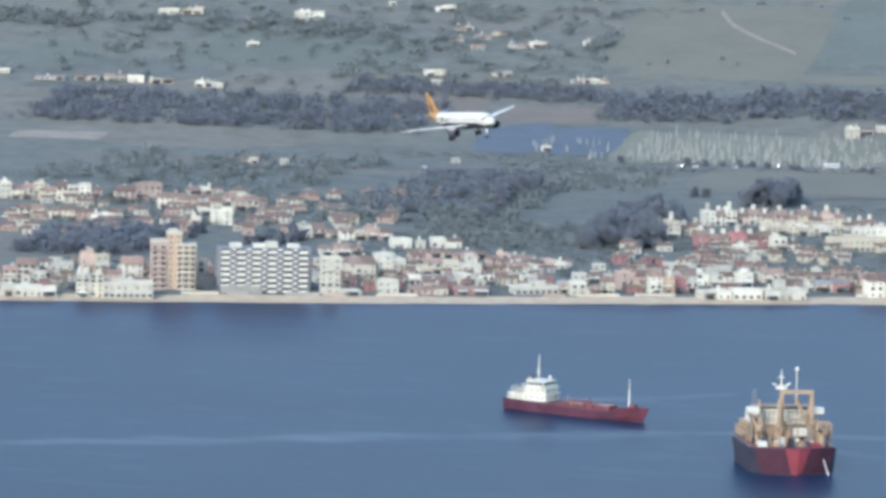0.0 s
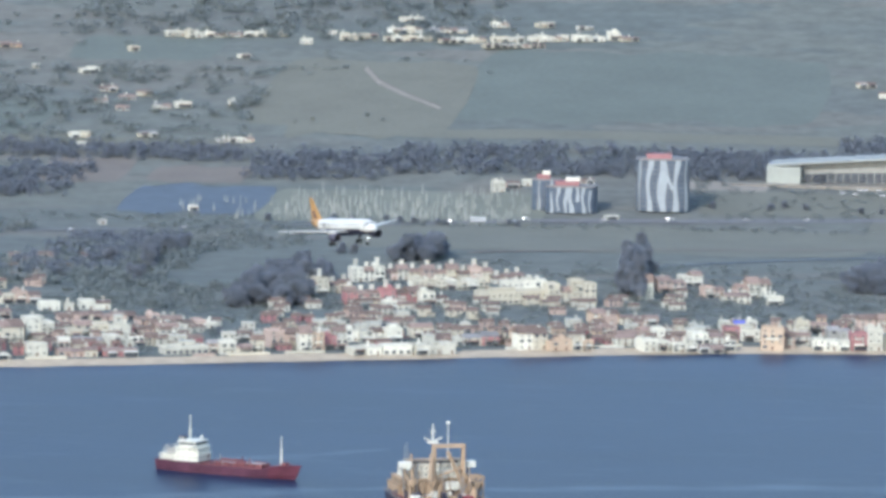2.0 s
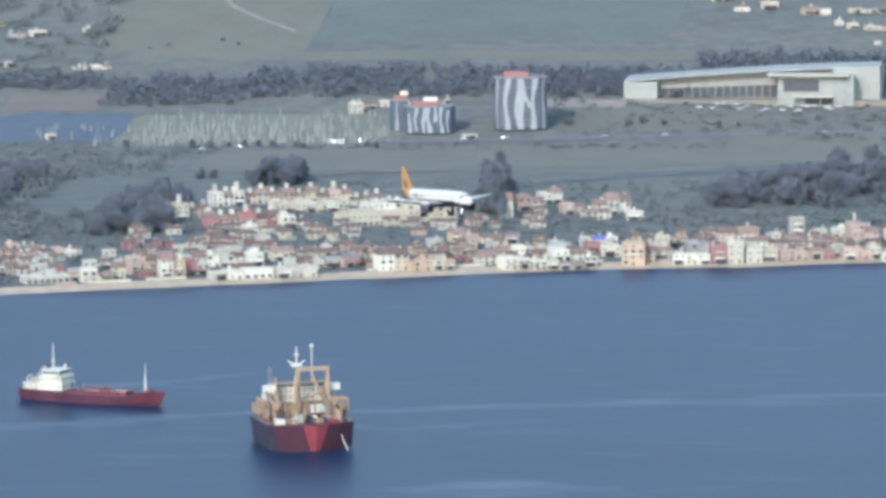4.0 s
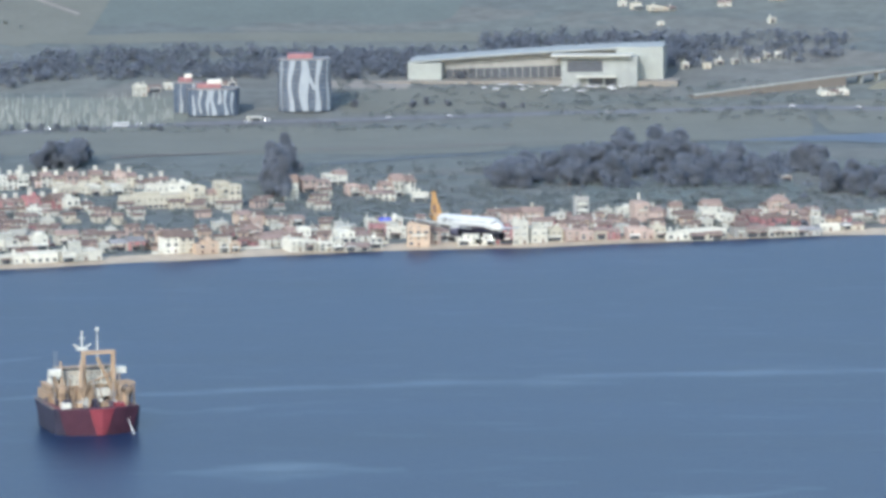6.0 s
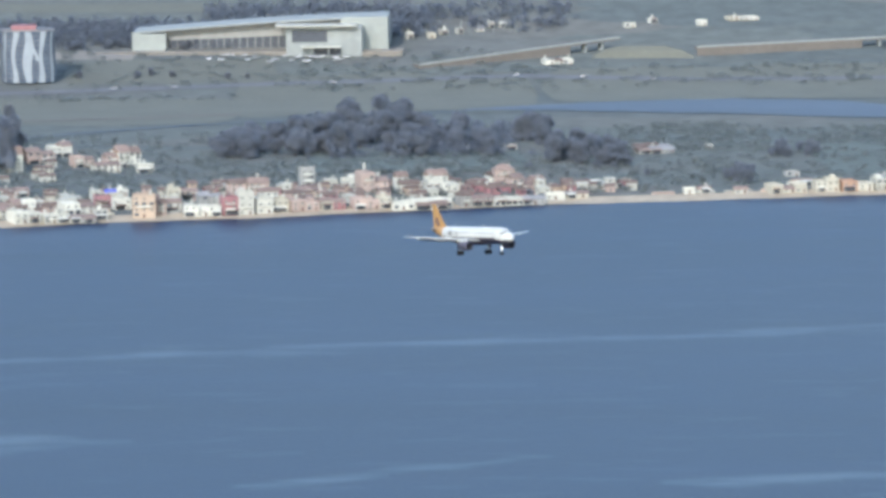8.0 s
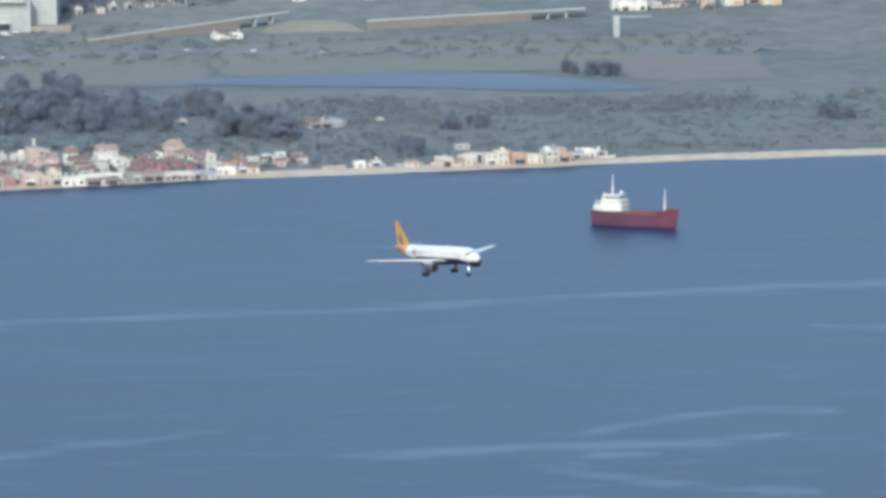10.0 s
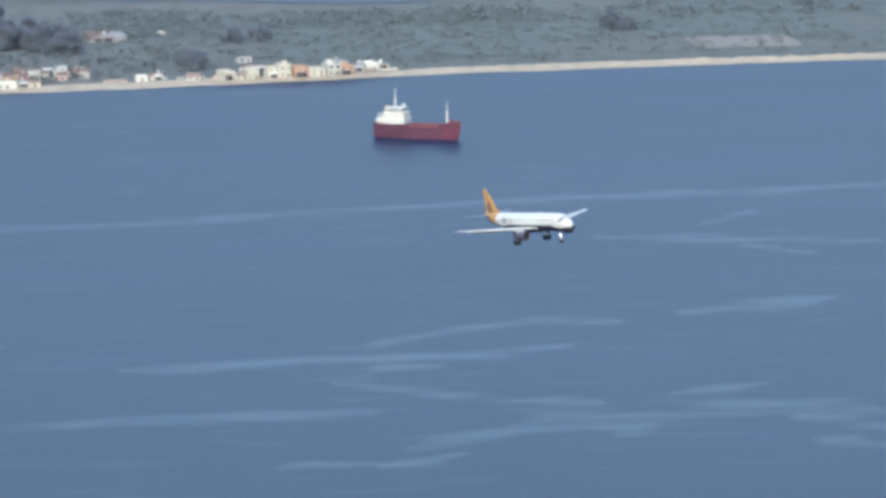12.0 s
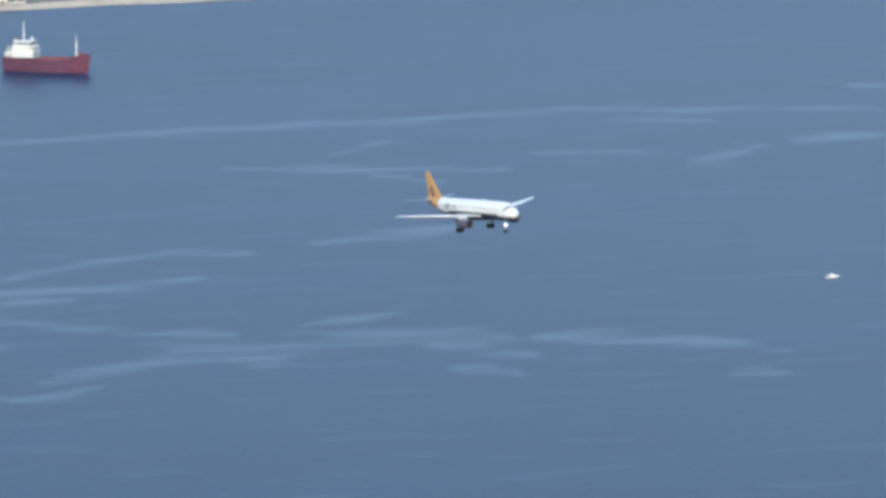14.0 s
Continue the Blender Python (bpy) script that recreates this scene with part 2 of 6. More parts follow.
def thing(name, label, category, group="", m=None, kind=""):
    ob = tagged(new(name), label, category, group, kind)
    if m is not None:
        ob.matrix_basis = m
    return ob


def B():
    return bmesh.new()


# ---- the land and the sea ----
SHORE_X = (-3000, -900, -753, -525, -347, -193, -100, 61, 144, 340, 540, 620, 3000)
SHORE_Y = (1900, 2400, 2463, 2550, 2629, 2692, 2710, 2762, 2775, 2815, 2838, 2843, 3000)


def shore(x):
    return float(np.interp(x, SHORE_X, SHORE_Y))


def land(x, y):
    """The height of the ground."""
    d = y - shore(x)
    z = max(-9.0, d * 0.07) if d < 0 else min(2.2, d * 0.1) + min(max((d - 60) * 0.004, 0), 2.5)
    s = max(0.0, y - 3420 - 0.05 * x)
    swell = 2.5 * noise.noise((x * 0.004, y * 0.004, 3)) + 0.5 * noise.noise((x * 0.015, y * 0.015, 5))
    flat = min(1, max(0, (abs(x - 215) - 230) / 60, (abs(y - 3335) - 105) / 50))
    return z + s * s / (s + 260) * 0.19 + swell * flat * min(1, max(0, (d - 120) / 400))


def build_land():
    xs = [-9000, -6000, -4000, -2600] + list(range(-1900, 1500, 16)) + [1800, 2600, 4000, 6000, 9000]
    ys = [-4000, -1500, 0, 1200, 1900] + list(range(2300, 2900, 5)) + list(range(2900, 5000, 14)) + [5300, 6000, 8000]
    verts = []
    for y in ys:
        for x in xs:
            verts.append((x, y, land(x, min(y, 5400))))
    n = len(xs)
    faces = [(j * n + i, j * n + i + 1, (j + 1) * n + i + 1, (j + 1) * n + i) for j in range(len(ys) - 1) for i in range(n - 1)]
    me = bpy.data.meshes.new("ground")
    me.from_pydata(verts, [], faces)
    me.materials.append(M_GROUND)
    for p in me.polygons:
        p.use_smooth = True
    tagged(new("ground", me), "hazy green coastal plain rising into low hills", "ground", kind="structure")


def strip(name, label, mat, along, across, kind="structure", category="ground", lift=0.25, steps=None):
    """A sheet laid over the land; along(u) gives its middle line, across(u) its half width in depth."""
    steps = steps or 80
    bm, rows = B(), []
    for i in range(steps + 1):
        u = i / steps
        x, y = along(u)
        w = across(u)
        rows.append([bm.verts.new((x, y + w * k / 3, land(x, y + w * k / 3) + lift)) for k in range(-3, 4)])
    for a, b in zip(rows, rows[1:]):
        for k in range(6):
            bm.faces.new((a[k], b[k], b[k + 1], a[k + 1]))
    ob = new(name, mesh_of(bm, name, mat, True))
    return tagged(ob, label, category, kind=kind)


def bend(*points):
    """A smooth way through a few places of the plan."""
    us = [i / (len(points) - 1) for i in range(len(points))]
    return lambda u: (float(np.interp(u, us, [p[0] for p in points])), float(np.interp(u, us, [p[1] for p in points])))


build_land()


def slick(*points, width=9.0):
    """One smooth streak on the sea, through a few places."""
    way = bend(*points)
    at = [way(k / 119) for k in range(120)]
    ends = np.sin(np.pi * np.linspace(0.04, 0.96, 120)) ** 0.4
    SLICKS.append((np.array(at), width * ends * np.array([1.0 + 1.5 * abs(noise.noise((x * 0.015, y * 0.02, 6))) for x, y in at])))


SLICKS = []
slick((-256, 2114), (-124, 2145), (48, 2188), (113, 2187), (329, 2248), width=10)
slick((217, 2214), (329, 2239), (489, 2254), (516, 2266), (671, 2235), width=12)
slick((319, 2110), (348, 2093), (382, 2085), (449, 2072), width=10)
slick((378, 2076), (393, 2059), (411, 2034), width=7)
slick((376, 2137), (393, 2159), (410, 2178), width=7)
slick((191, 1822), (226, 1854), (263, 1873), (296, 1867), width=8)
slick((319, 1880), (369, 1894), (394, 1912), width=8)
slick((87, 1779), (130, 1782), (165, 1789), (201, 1793), (232, 1796), (267, 1808), width=9)
slick((162, 1748), (179, 1750), (191, 1768), (211, 1770), width=9)
slick((167, 1737), (186, 1721), (207, 1704), (233, 1690), (260, 1680), width=10)
slick((41, 1658), (81, 1670), (126, 1674), (178, 1669), width=9)
slick((179, 1598), (209, 1622), (241, 1645), (271, 1648), (303, 1661), (359, 1653), width=14)
slick((283, 1691), (301, 1700), (324, 1708), width=6)
slick((321, 1639), (339, 1627), (359, 1607), width=9)
slick((233, 1650), (251, 1635), (260, 1625), (279, 1644), width=11)
slick((129, 1570), (145, 1578), (163, 1577), width=6)
slick((164, 1571), (184, 1578), (199, 1591), width=6)
slick((590, 2128), (617, 2135), (643, 2140), width=11)
slick((526, 2062), (553, 2089), (576, 2116), width=8)
slick((463, 2114), (493, 2119), (521, 2111), width=8)
slick((523, 2221), (551, 2220), (576, 2208), width=8)
slick((362, 1646), (389, 1638), (417, 1624), (445, 1598), width=12)
slick((321, 1590), (333, 1591), (343, 1577), width=8)
slick((674, 2311), (696, 2317), width=9)
slick((410, 1556), (435, 1561), width=6)
slick((-77, 1783), (-34, 1799), (9, 1828), (49, 1844), width=7)
slick((-596, 1954), (-421, 2047), (-298, 2106), width=10)
slick((-250, 2067), (-221, 2058), (-197, 2065), width=8)
slick((-210, 1887), (-117, 1897), width=9)
slick((-397, 2189), (-351, 2205), (-318, 2238), width=6)


def build_sea():
    """One sheet of water, fine where the streaks lie."""
    xs = np.concatenate([[-9000, -3000, -1500], np.arange(-900, 905, 6.0), [1500, 3000, 9000]])
    ys = np.concatenate([[-6000, -2000, 0, 900], np.arange(1400, 2860, 4.0), [3300]])
    gx, gy = np.meshgrid(xs, ys)
    calm = np.zeros(gx.shape)
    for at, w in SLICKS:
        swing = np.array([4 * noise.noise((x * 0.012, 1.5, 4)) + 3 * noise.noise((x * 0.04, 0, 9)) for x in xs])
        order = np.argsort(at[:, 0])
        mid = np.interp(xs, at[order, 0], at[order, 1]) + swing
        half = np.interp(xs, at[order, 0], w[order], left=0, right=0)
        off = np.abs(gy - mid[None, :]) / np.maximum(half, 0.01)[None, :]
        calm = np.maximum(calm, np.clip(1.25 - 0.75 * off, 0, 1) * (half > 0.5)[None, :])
    n = len(xs)
    me = bpy.data.meshes.new("sea")
    me.from_pydata(np.stack([gx, gy, 0 * gx], -1).reshape(-1, 3).tolist(), [], [(j * n + i, j * n + i + 1, (j + 1) * n + i + 1, (j + 1) * n + i) for j in range(len(ys) - 1) for i in range(n - 1)])
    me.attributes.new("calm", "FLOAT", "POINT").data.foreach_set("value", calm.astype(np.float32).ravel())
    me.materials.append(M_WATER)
    tagged(new("sea", me), "calm blue bay with long pale slicks", "water", kind="structure")


build_sea()
strip("beach", "narrow pale sand beach along the bay", M_SAND, lambda u: (-1300 + 2400 * u, shore(-1300 + 2400 * u) + 9 + 2 * noise.noise((u * 60, 0, 0))),
      lambda u: (10 if u < 0.66 else 8) + 2.5 * noise.noise((u * 45, 3, 0)), category="beach", lift=0.12, steps=400)


def build_dunes(x0, x1):
    """A low bumpy ridge of sand behind the open beach."""
    verts, across = [], (-6, -4, -2, 0, 2, 4, 6)
    xs = np.arange(x0, x1, 2.5)
    for x in xs:
        mid = shore(x) + 16 + 3 * noise.noise((x * 0.02, 2, 8))
        h = (0.7 + 2.4 * max(0, noise.noise((x * 0.035, 4, 1))) + 1.3 * noise.noise((x * 0.16, 1, 1))) * min(1, (x - x0) / 60)
        verts += [(x, mid + d, land(x, mid + d) - 0.15 + max(0.0, h) * math.cos(d / 6 * 1.57) ** 1.5) for d in across]
    n = len(across)
    me = bpy.data.meshes.new("dune_ridge")
    me.from_pydata(verts, [], [(i * n + k, (i + 1) * n + k, (i + 1) * n + k + 1, i * n + k + 1) for i in range(len(xs) - 1) for k in range(n - 1)])
    me.materials.append(M_SAND)
    me.polygons.foreach_set("use_smooth", [True] * len(me.polygons))
    tagged(new("dune_ridge", me), "low pale sand dunes behind the open beach", "dunes", kind="structure")


build_dunes(300, 1100)


# ---- the aircraft ----
def wing_bm(sections, thick=0.12):
    """A wing from (y, leading x, trailing x, z) sections."""
    bm, rings = B(), []
    for y, le, te, z in sections:
        c = le - te
        h = c * thick / 2
        rings.append([(le, y, z), (le - 0.12 * c, y, z + 0.8 * h), (le - 0.35 * c, y, z + h), (le - 0.7 * c, y, z + 0.55 * h), (te, y, z),
                      (le - 0.7 * c, y, z - 0.35 * h), (le - 0.35 * c, y, z - 0.8 * h), (le - 0.1 * c, y, z - 0.6 * h)])
    return loft(bm, rings)


def piece(name, mesh, parent, x, y, z, turn=0.0, label=""):
    ob = new(name, mesh)
    ob.parent = parent
    ob.matrix_basis = pose(x, y, z, 0, 0, turn)
    return tagged(ob, label)


CABIN_PANE = mesh_of(box(B(), 0, 0, 0, 0.2, 0.05, 0.27), "cabin_window", M_GLASS)
PORTHOLE = mesh_of(box(B(), 0, 0, 0, 0.6, 0.1, 0.8), "porthole", M_GLASS)


def build_aircraft():
    jet = thing("airliner", "white airliner with orange tail, dark belly and lowered wheels", "airplane")
    stations = ((17.05, 0.06, -0.6), (16.7, 0.5, -0.55), (16.0, 0.98, -0.42), (15.0, 1.42, -0.25), (13.6, 1.8, -0.08), (12.0, 1.97, 0), (8.0, 1.98, 0), (3.0, 1.98, 0),
                (-3.0, 1.98, 0), (-8.0, 1.97, 0), (-10.5, 1.86, 0.1), (-13.0, 1.62, 0.35), (-16, 1.15, 0.75), (-18.5, 0.68, 1.08), (-20.2, 0.3, 1.3), (-20.6, 0.12, 1.35))
    def skin(x, degrees, out):
        """A point on the body, out metres off its surface, degrees from the top."""
        xs = [q[0] for q in stations][::-1]
        r = float(np.interp(x, xs, [q[1] for q in stations][::-1])) + out
        zc = float(np.interp(x, xs, [q[2] for q in stations][::-1]))
        return (x, r * math.sin(radians(degrees)), zc + r * math.cos(radians(degrees)))

    n = 28
    bm = loft(B(), [[(x, r * math.sin(2 * math.pi * i / n), zc + r * math.cos(2 * math.pi * i / n)) for i in range(n)] for x, r, zc in stations])
    for f in bm.faces:
        c = f.calc_center_median()
        f.material_index = 2 if c.x < -12 else 1 if c.z < -0.6 - max(0, (c.x - 10) * 0.1) else 0
    part("fuselage", bm, (M_FUSE, M_NAVY, M_ORANGE), jet, "white upper body, navy belly, orange rear", True)
    for side, nm in ((1, "wing"), (-1, "wing")):
        w = part(nm, wing_bm([(side * 1.6, 5.3, -2.0, -1.15), (side * 6.4, 2.7, -2.4, -0.72), (side * 16.6, -3.3, -4.9, 0.2), (side * 17.05, -3.8, -4.9, 0.25)]), M_WING, jet, "light grey swept wing", True)
        bm = B()
        for y0, y1, x0, x1, z in ((2.2, 6.2, -2.3, -2.6, -1.25), (6.8, 12.8, -2.8, -4.1, -0.85)):
            z1 = z + 0.088 * (y1 - y0)
            loft(bm, [[(x0 + 0.9, side * y0, z + 0.15), (x0 + 0.9, side * y0, z + 0.3), (x0 - 0.9, side * y0, z - 0.5)],
                      [(x1 + 0.7, side * y1, z1 + 0.15), (x1 + 0.7, side * y1, z1 + 0.3), (x1 - 0.6, side * y1, z1 - 0.4)]])
        part("flap", bm, M_WING, w, "lowered trailing edge flap")
        bm = B()
        for y in (7.4, 10.2, 13.0):
            rod(bm, (0.4 - (y - 7.4) * 0.5, side * y, -0.95 + 0.088 * (y - 6)), (-3.6 - (y - 7.4) * 0.35, side * y, -1.15 + 0.088 * (y - 6)), 0.28, 0.08, 6)
        part("flap_fairing", bm, M_WING, w)
        # engine
        rings = []
        for x, r in ((6.9, 0.82), (7.05, 0.93), (6.9, 1.03), (5.6, 1.08), (4.0, 0.98), (2.9, 0.78)):
            rings.append([(x, side * 5.75 + r * math.sin(2 * math.pi * i / 20), -2.25 + r * math.cos(2 * math.pi * i / 20)) for i in range(20)])
        e = part("engine", loft(B(), rings, False), M_ENGINE, jet, "dark engine pod under the wing", True)
        part("fan", rod(B(), (6.3, side * 5.75, -2.25), (6.2, side * 5.75, -2.25), 0.9, 0.9, 20), M_RUBBER, e)
        part("exhaust", rod(B(), (3.2, side * 5.75, -2.25), (1.9, side * 5.75, -2.2), 0.62, 0.35, 16), M_STEEL, e)
        part("pylon", box(B(), 3.6, side * 5.75, -1.35, 4.2, 0.35, 0.7), M_WING, e)
        part("tailplane", wing_bm([(side * 0.5, -15.4, -18.9, 1.25), (side * 6.2, -18.4, -19.9, 1.85)], 0.08), M_TAILPLANE, jet, "blue grey tailplane", True)
        # main wheels
        g = part("main_gear", rod(B(), (-0.7, side * 3.8, -1.1), (-0.7, side * 3.8, -4.05), 0.2, 0.16), M_STEEL, jet, "lowered main landing gear")
        for dy in (-0.46, 0.46):
            part("tyre", rod(B(), (-0.7, side * 3.8 + dy - 0.2, -4.05), (-0.7, side * 3.8 + dy + 0.2, -4.05), 0.58, 0.58, 16), M_RUBBER, g)
        part("gear_door", box(B(), -0.7, side * 4.25, -3.2, 1.3, 0.06, 1.8), M_NAVY, g)
    bm = loft(B(), [[(-12.6, -0.22, 1.6), (-12.6, 0.22, 1.6), (-19.1, 0.14, 1.6), (-19.1, -0.14, 1.6)], [(-14.6, -0.2, 2.6), (-14.6, 0.2, 2.6), (-19.2, 0.12, 2.6), (-19.2, -0.12, 2.6)],
                    [(-18.5, -0.09, 7.3), (-18.5, 0.09, 7.3), (-19.8, 0.05, 7.3), (-19.8, -0.05, 7.3)]])
    fin = part("tail_fin", bm, M_ORANGE, jet, "tall orange tail fin")
    for s in (-1, 1):
        bm = rod(rod(B(), (-17.6, s * 0.08, 3.3), (-17.6, s * 0.17, 3.3), 1.0, 0.9, 14), (-16.9, s * 0.08, 2.3), (-16.9, s * 0.2, 2.3), 0.75, 0.65, 12)
        part("emblem", bm, M_WOOD, fin, "dark brown emblem")
        for bx, bw, bh in ((-5.2, 0.45, 1.1), (-6.2, 0.45, 1.1), (-8.2, 1.3, 1.35), (-9.4, 0.5, 1.1)):
            part("title_bar", box(B(), bx, s * (1.945 if bx > -8 else 1.93), -0.25, bw, 0.09, bh), M_GREY, jet, "grey lettering bar")
        for k in range(30):
            if k not in (12, 13):
                piece("cabin_window", CABIN_PANE, jet, 11.4 - 0.78 * k, s * 1.955, 0.55)
        for dx in (12.7, -9.9):
            part("cabin_door", box(B(), dx, s * (1.93 if dx > 0 else 1.89), -0.75, 0.85, 0.05, 1.8), M_WING, jet)
        for a0, a1, x0, x1, nm in ((3, 27, 15.45, 14.75, "windscreen"), (30, 52, 15.15, 14.45, "windscreen"), (56, 70, 14.75, 13.9, "side_window")):
            bm = loft(B(), [[skin(x0, s * a0, k), skin(x0 - 0.12, s * a1, k), skin(x1 - 0.1, s * a1, k), skin(x1, s * a0, k)] for k in (-0.05, 0.04)])
            part(nm, bm, M_GLASS, jet, "dark cockpit window")
    g = part("nose_gear", rod(B(), (11.9, 0, -1.6), (11.9, 0, -4.1), 0.14, 0.11), M_FUSE, jet, "lowered nose wheel leg")
    for dy in (-0.26, 0.26):
        part("tyre", rod(B(), (11.9, dy - 0.11, -4.15), (11.9, dy + 0.11, -4.15), 0.38, 0.38, 16), M_RUBBER, g)
    part("landing_light", ball(B(), 12.1, 0, -2.9, 0.12), M_LAMP, g, "bright landing light")
    part("belly_fairing", loft(B(), [[(x, w * math.sin(a), -1.35 + h * math.cos(a)) for a in [2 * math.pi * i / 16 for i in range(16)]]
                                     for x, w, h in ((6.2, 0.4, 0.2), (4.5, 1.7, 0.9), (0, 2.05, 1.05), (-4, 1.8, 0.95), (-6.5, 0.4, 0.2))]), M_NAVY, jet, "", True)
    part("antenna", box(B(), 4, 0, 1.95, 0.5, 0.05, 0.5), M_FUSE, jet)
    return jet


airliner = build_aircraft()


# ---- the ships ----
def hull_bm(length, beam, deck, bow_rise, flare=0.12, draught=1.0, blunt=0.28, full=0.06):
    """A hull with a raised bow; x forward, deck at the given height."""
    rings, n = [], 18
    for i in range(n + 1):
        u = i / n
        x = -length / 2 + length * u
        taper = min(1.0, 0.72 + u * 2.2) * (1 - max(0, (u - 1 + blunt) / blunt) ** 2.2)
        low = min(1.0, 0.55 + u * 2.2) * (1 - max(0, (u - 1 + full + blunt) / (blunt + full)) ** 1.6)
        top = deck + bow_rise * max(0, min(1, (u - 0.8) / 0.05)) + (1.0 if u > 0.8 else 0) * bow_rise * 0.35 * (u - 0.8) / 0.2 + (bow_rise * 0.5 if u < 0.3 else 0)
        w, b = max(0.25, beam / 2 * taper), max(0.15, beam / 2 * low * (1 - flare))
        lean = 0.045 * length * max(0, (u - 0.8) / 0.2)
        rings.append([(x + lean, -w, top), (x + lean, w, top), (x + lean * 0.4, (w + b) / 2, deck * 0.45), (x, b, 0), (x - lean * 0.2, b * 0.9, -draught), (x - lean * 0.2, -b * 0.9, -draught), (x, -b, 0), (x + lean * 0.4, -(w + b) / 2, deck * 0.45)])
    return loft(B(), rings)


def railing(parent, x0, x1, y, z, mat=M_SHIP_WHITE):
    bm = B()
    for k in range(int(abs(x1 - x0) / 2) + 1):
        box(bm, x0 + (x1 - x0) * k / max(1, int(abs(x1 - x0) / 2)), y, z, 0.1, 0.1, 1.1)
    for h in (0.55, 1.05):
        box(bm, (x0 + x1) / 2, y, z + h, abs(x1 - x0), 0.08, 0.08)
    return part("railing", bm, mat, parent)


def coaster(label, m, length, beam, deck, house, hold_clutter, fore=0.4, aft=0.16, house_back=0.0, mast=15):
    s = thing("cargo_ship", label, "ship", "anchored ships", m)
    bm = hull_bm(length, beam, deck, deck * 0.42)
    for f in bm.faces:
        f.material_index = 1 if f.calc_center_median().x > length * 0.36 else 0
    h = part("hull", bm, (M_HULL_RED, M_BOW_RED), s, "weathered red hull with a brighter bow")
    bm = B()
    loft(bm, [[(x, -w, deck + 0.04), (x, w, deck + 0.04), (x, w, deck + 0.3), (x, -w, deck + 0.3)] for x, w in ((-length * 0.2, beam * 0.44), (length * 0.29, beam * 0.44))])
    part("deck", bm, M_DECK, s, "rusty red main deck")
    for k in range(6):
        part("hatch_cover", box(B(), -length * 0.04 + k * length * 0.06, 0, deck + 0.3, length * 0.05, beam * 0.62, 1.2 + 0.3 * (k % 2)), M_DECK, s, "red hatch cover")
    if hold_clutter:
        for k in range(26):
            bm = B()
            x = -length * 0.2 + random.random() * length * 0.46
            y = (random.random() - 0.5) * beam * 0.85
            if k % 2:
                rod(bm, (x, y, deck), (x, y, deck + 1.8 + random.random() * 2.2), 0.22)
            else:
                rod(bm, (x, y, deck + 1.9), (x + 4 + 4 * random.random(), y, deck + 1.9), 0.2)
            part("deck_pipe", bm, (M_BOW_RED, M_DECK, M_STEEL)[k % 3], s)
    sx = -length * (0.235 + house_back)
    z = deck + deck * 0.21
    tiers = ((house * 0.36, length * aft, beam * 0.94), (house * 0.3, length * aft * 0.93, beam * 0.9), (house * 0.3, length * aft * 0.72, beam * 0.84))
    mid = sx + 0.5 * length * (0.2 - aft)
    for i, (th, tl, tw) in enumerate(tiers):
        d = part("deckhouse", box(B(), mid, 0, z, tl, tw, th), M_SHIP_WHITE, s, "white deckhouse tier" if i < 2 else "white wheelhouse with wide wings")
        fx = mid + tl / 2
        if i == 2:
            bm = box(box(B(), fx, 0, z + th * 0.4, 0.1, tw * 0.94, th * 0.38), mid, 0, z + th * 0.4, tl * 0.9, tw + 0.1, th * 0.38)
            part("window_band", bm, M_GLASS, d, "dark band of bridge windows")
            part("bridge_wing", box(box(B(), fx - tl * 0.3, 0, z, tl * 0.5, beam * 1.12, 0.25), fx - tl * 0.05, 0, z, 0.15, beam * 1.12, 1.1), M_SHIP_WHITE, d)
        else:
            nw = max(4, int(tw / 1.7))
            for k in range(nw):
                piece("window", PORTHOLE, d, fx, (k + 0.5) / nw * tw - tw / 2, z + th * 0.4, 90)
            for sd in (-1, 1):
                for k in range(4):
                    piece("porthole", PORTHOLE, d, mid - tl / 2 + (k + 0.5) * tl / 4, sd * tw / 2, z + th * 0.4)
        z += th
        part("deck_edge", box(B(), mid, 0, z - 0.1, tl + 1.1, tw + 1.2, 0.22), M_SHIP_WHITE, d)
    # lower works on the after deck
    stern_x = (mid - length * aft / 2 - length * 0.47) / 2
    span = mid - length * aft / 2 + length * 0.47
    stern = part("aft_house", box(B(), stern_x, 0, deck * 1.15, span * 0.8, beam * 0.62, house * 0.3), M_SHIP_WHITE, s, "low white house at the stern")
    part("stern_locker", box(B(), stern_x + span * 0.1, 0, deck * 1.15 + house * 0.3, span * 0.5, beam * 0.5, house * 0.26), M_GREY, s, "grey upper locker at the stern")
    for sd in (-1, 1):
        rod_bm = rod(rod(B(), (stern_x - span * 0.2, sd * beam * 0.36, deck * 1.2), (stern_x - span * 0.2, sd * beam * 0.36, deck * 1.2 + house * 0.62), 0.18), (stern_x - span * 0.2, sd * beam * 0.36, deck * 1.2 + house * 0.6), (stern_x + span * 0.12, sd * beam * 0.36, deck * 1.2 + house * 0.72), 0.14)
        part("davit", rod_bm, M_SHIP_WHITE, s)
    for sd in (-1, 1):
        for k in range(3):
            piece("porthole", PORTHOLE, stern, stern_x + (k - 1) * span * 0.24, sd * beam * 0.31, deck * 1.15 + house * 0.1)
    part("aft_deck", box(B(), stern_x, 0, deck * 1.15 + house * 0.3, span * 0.92, beam * 0.8, 0.22), M_SHIP_WHITE, s)
    for sd in (-1, 1):
        for k in range(4):
            part("stanchion", box(B(), stern_x + (k - 1.5) * span * 0.28, sd * beam * 0.38, deck * 1.15, 0.22, 0.22, house * 0.3), M_SHIP_WHITE, s)
    fun = mid - length * aft * 0.42
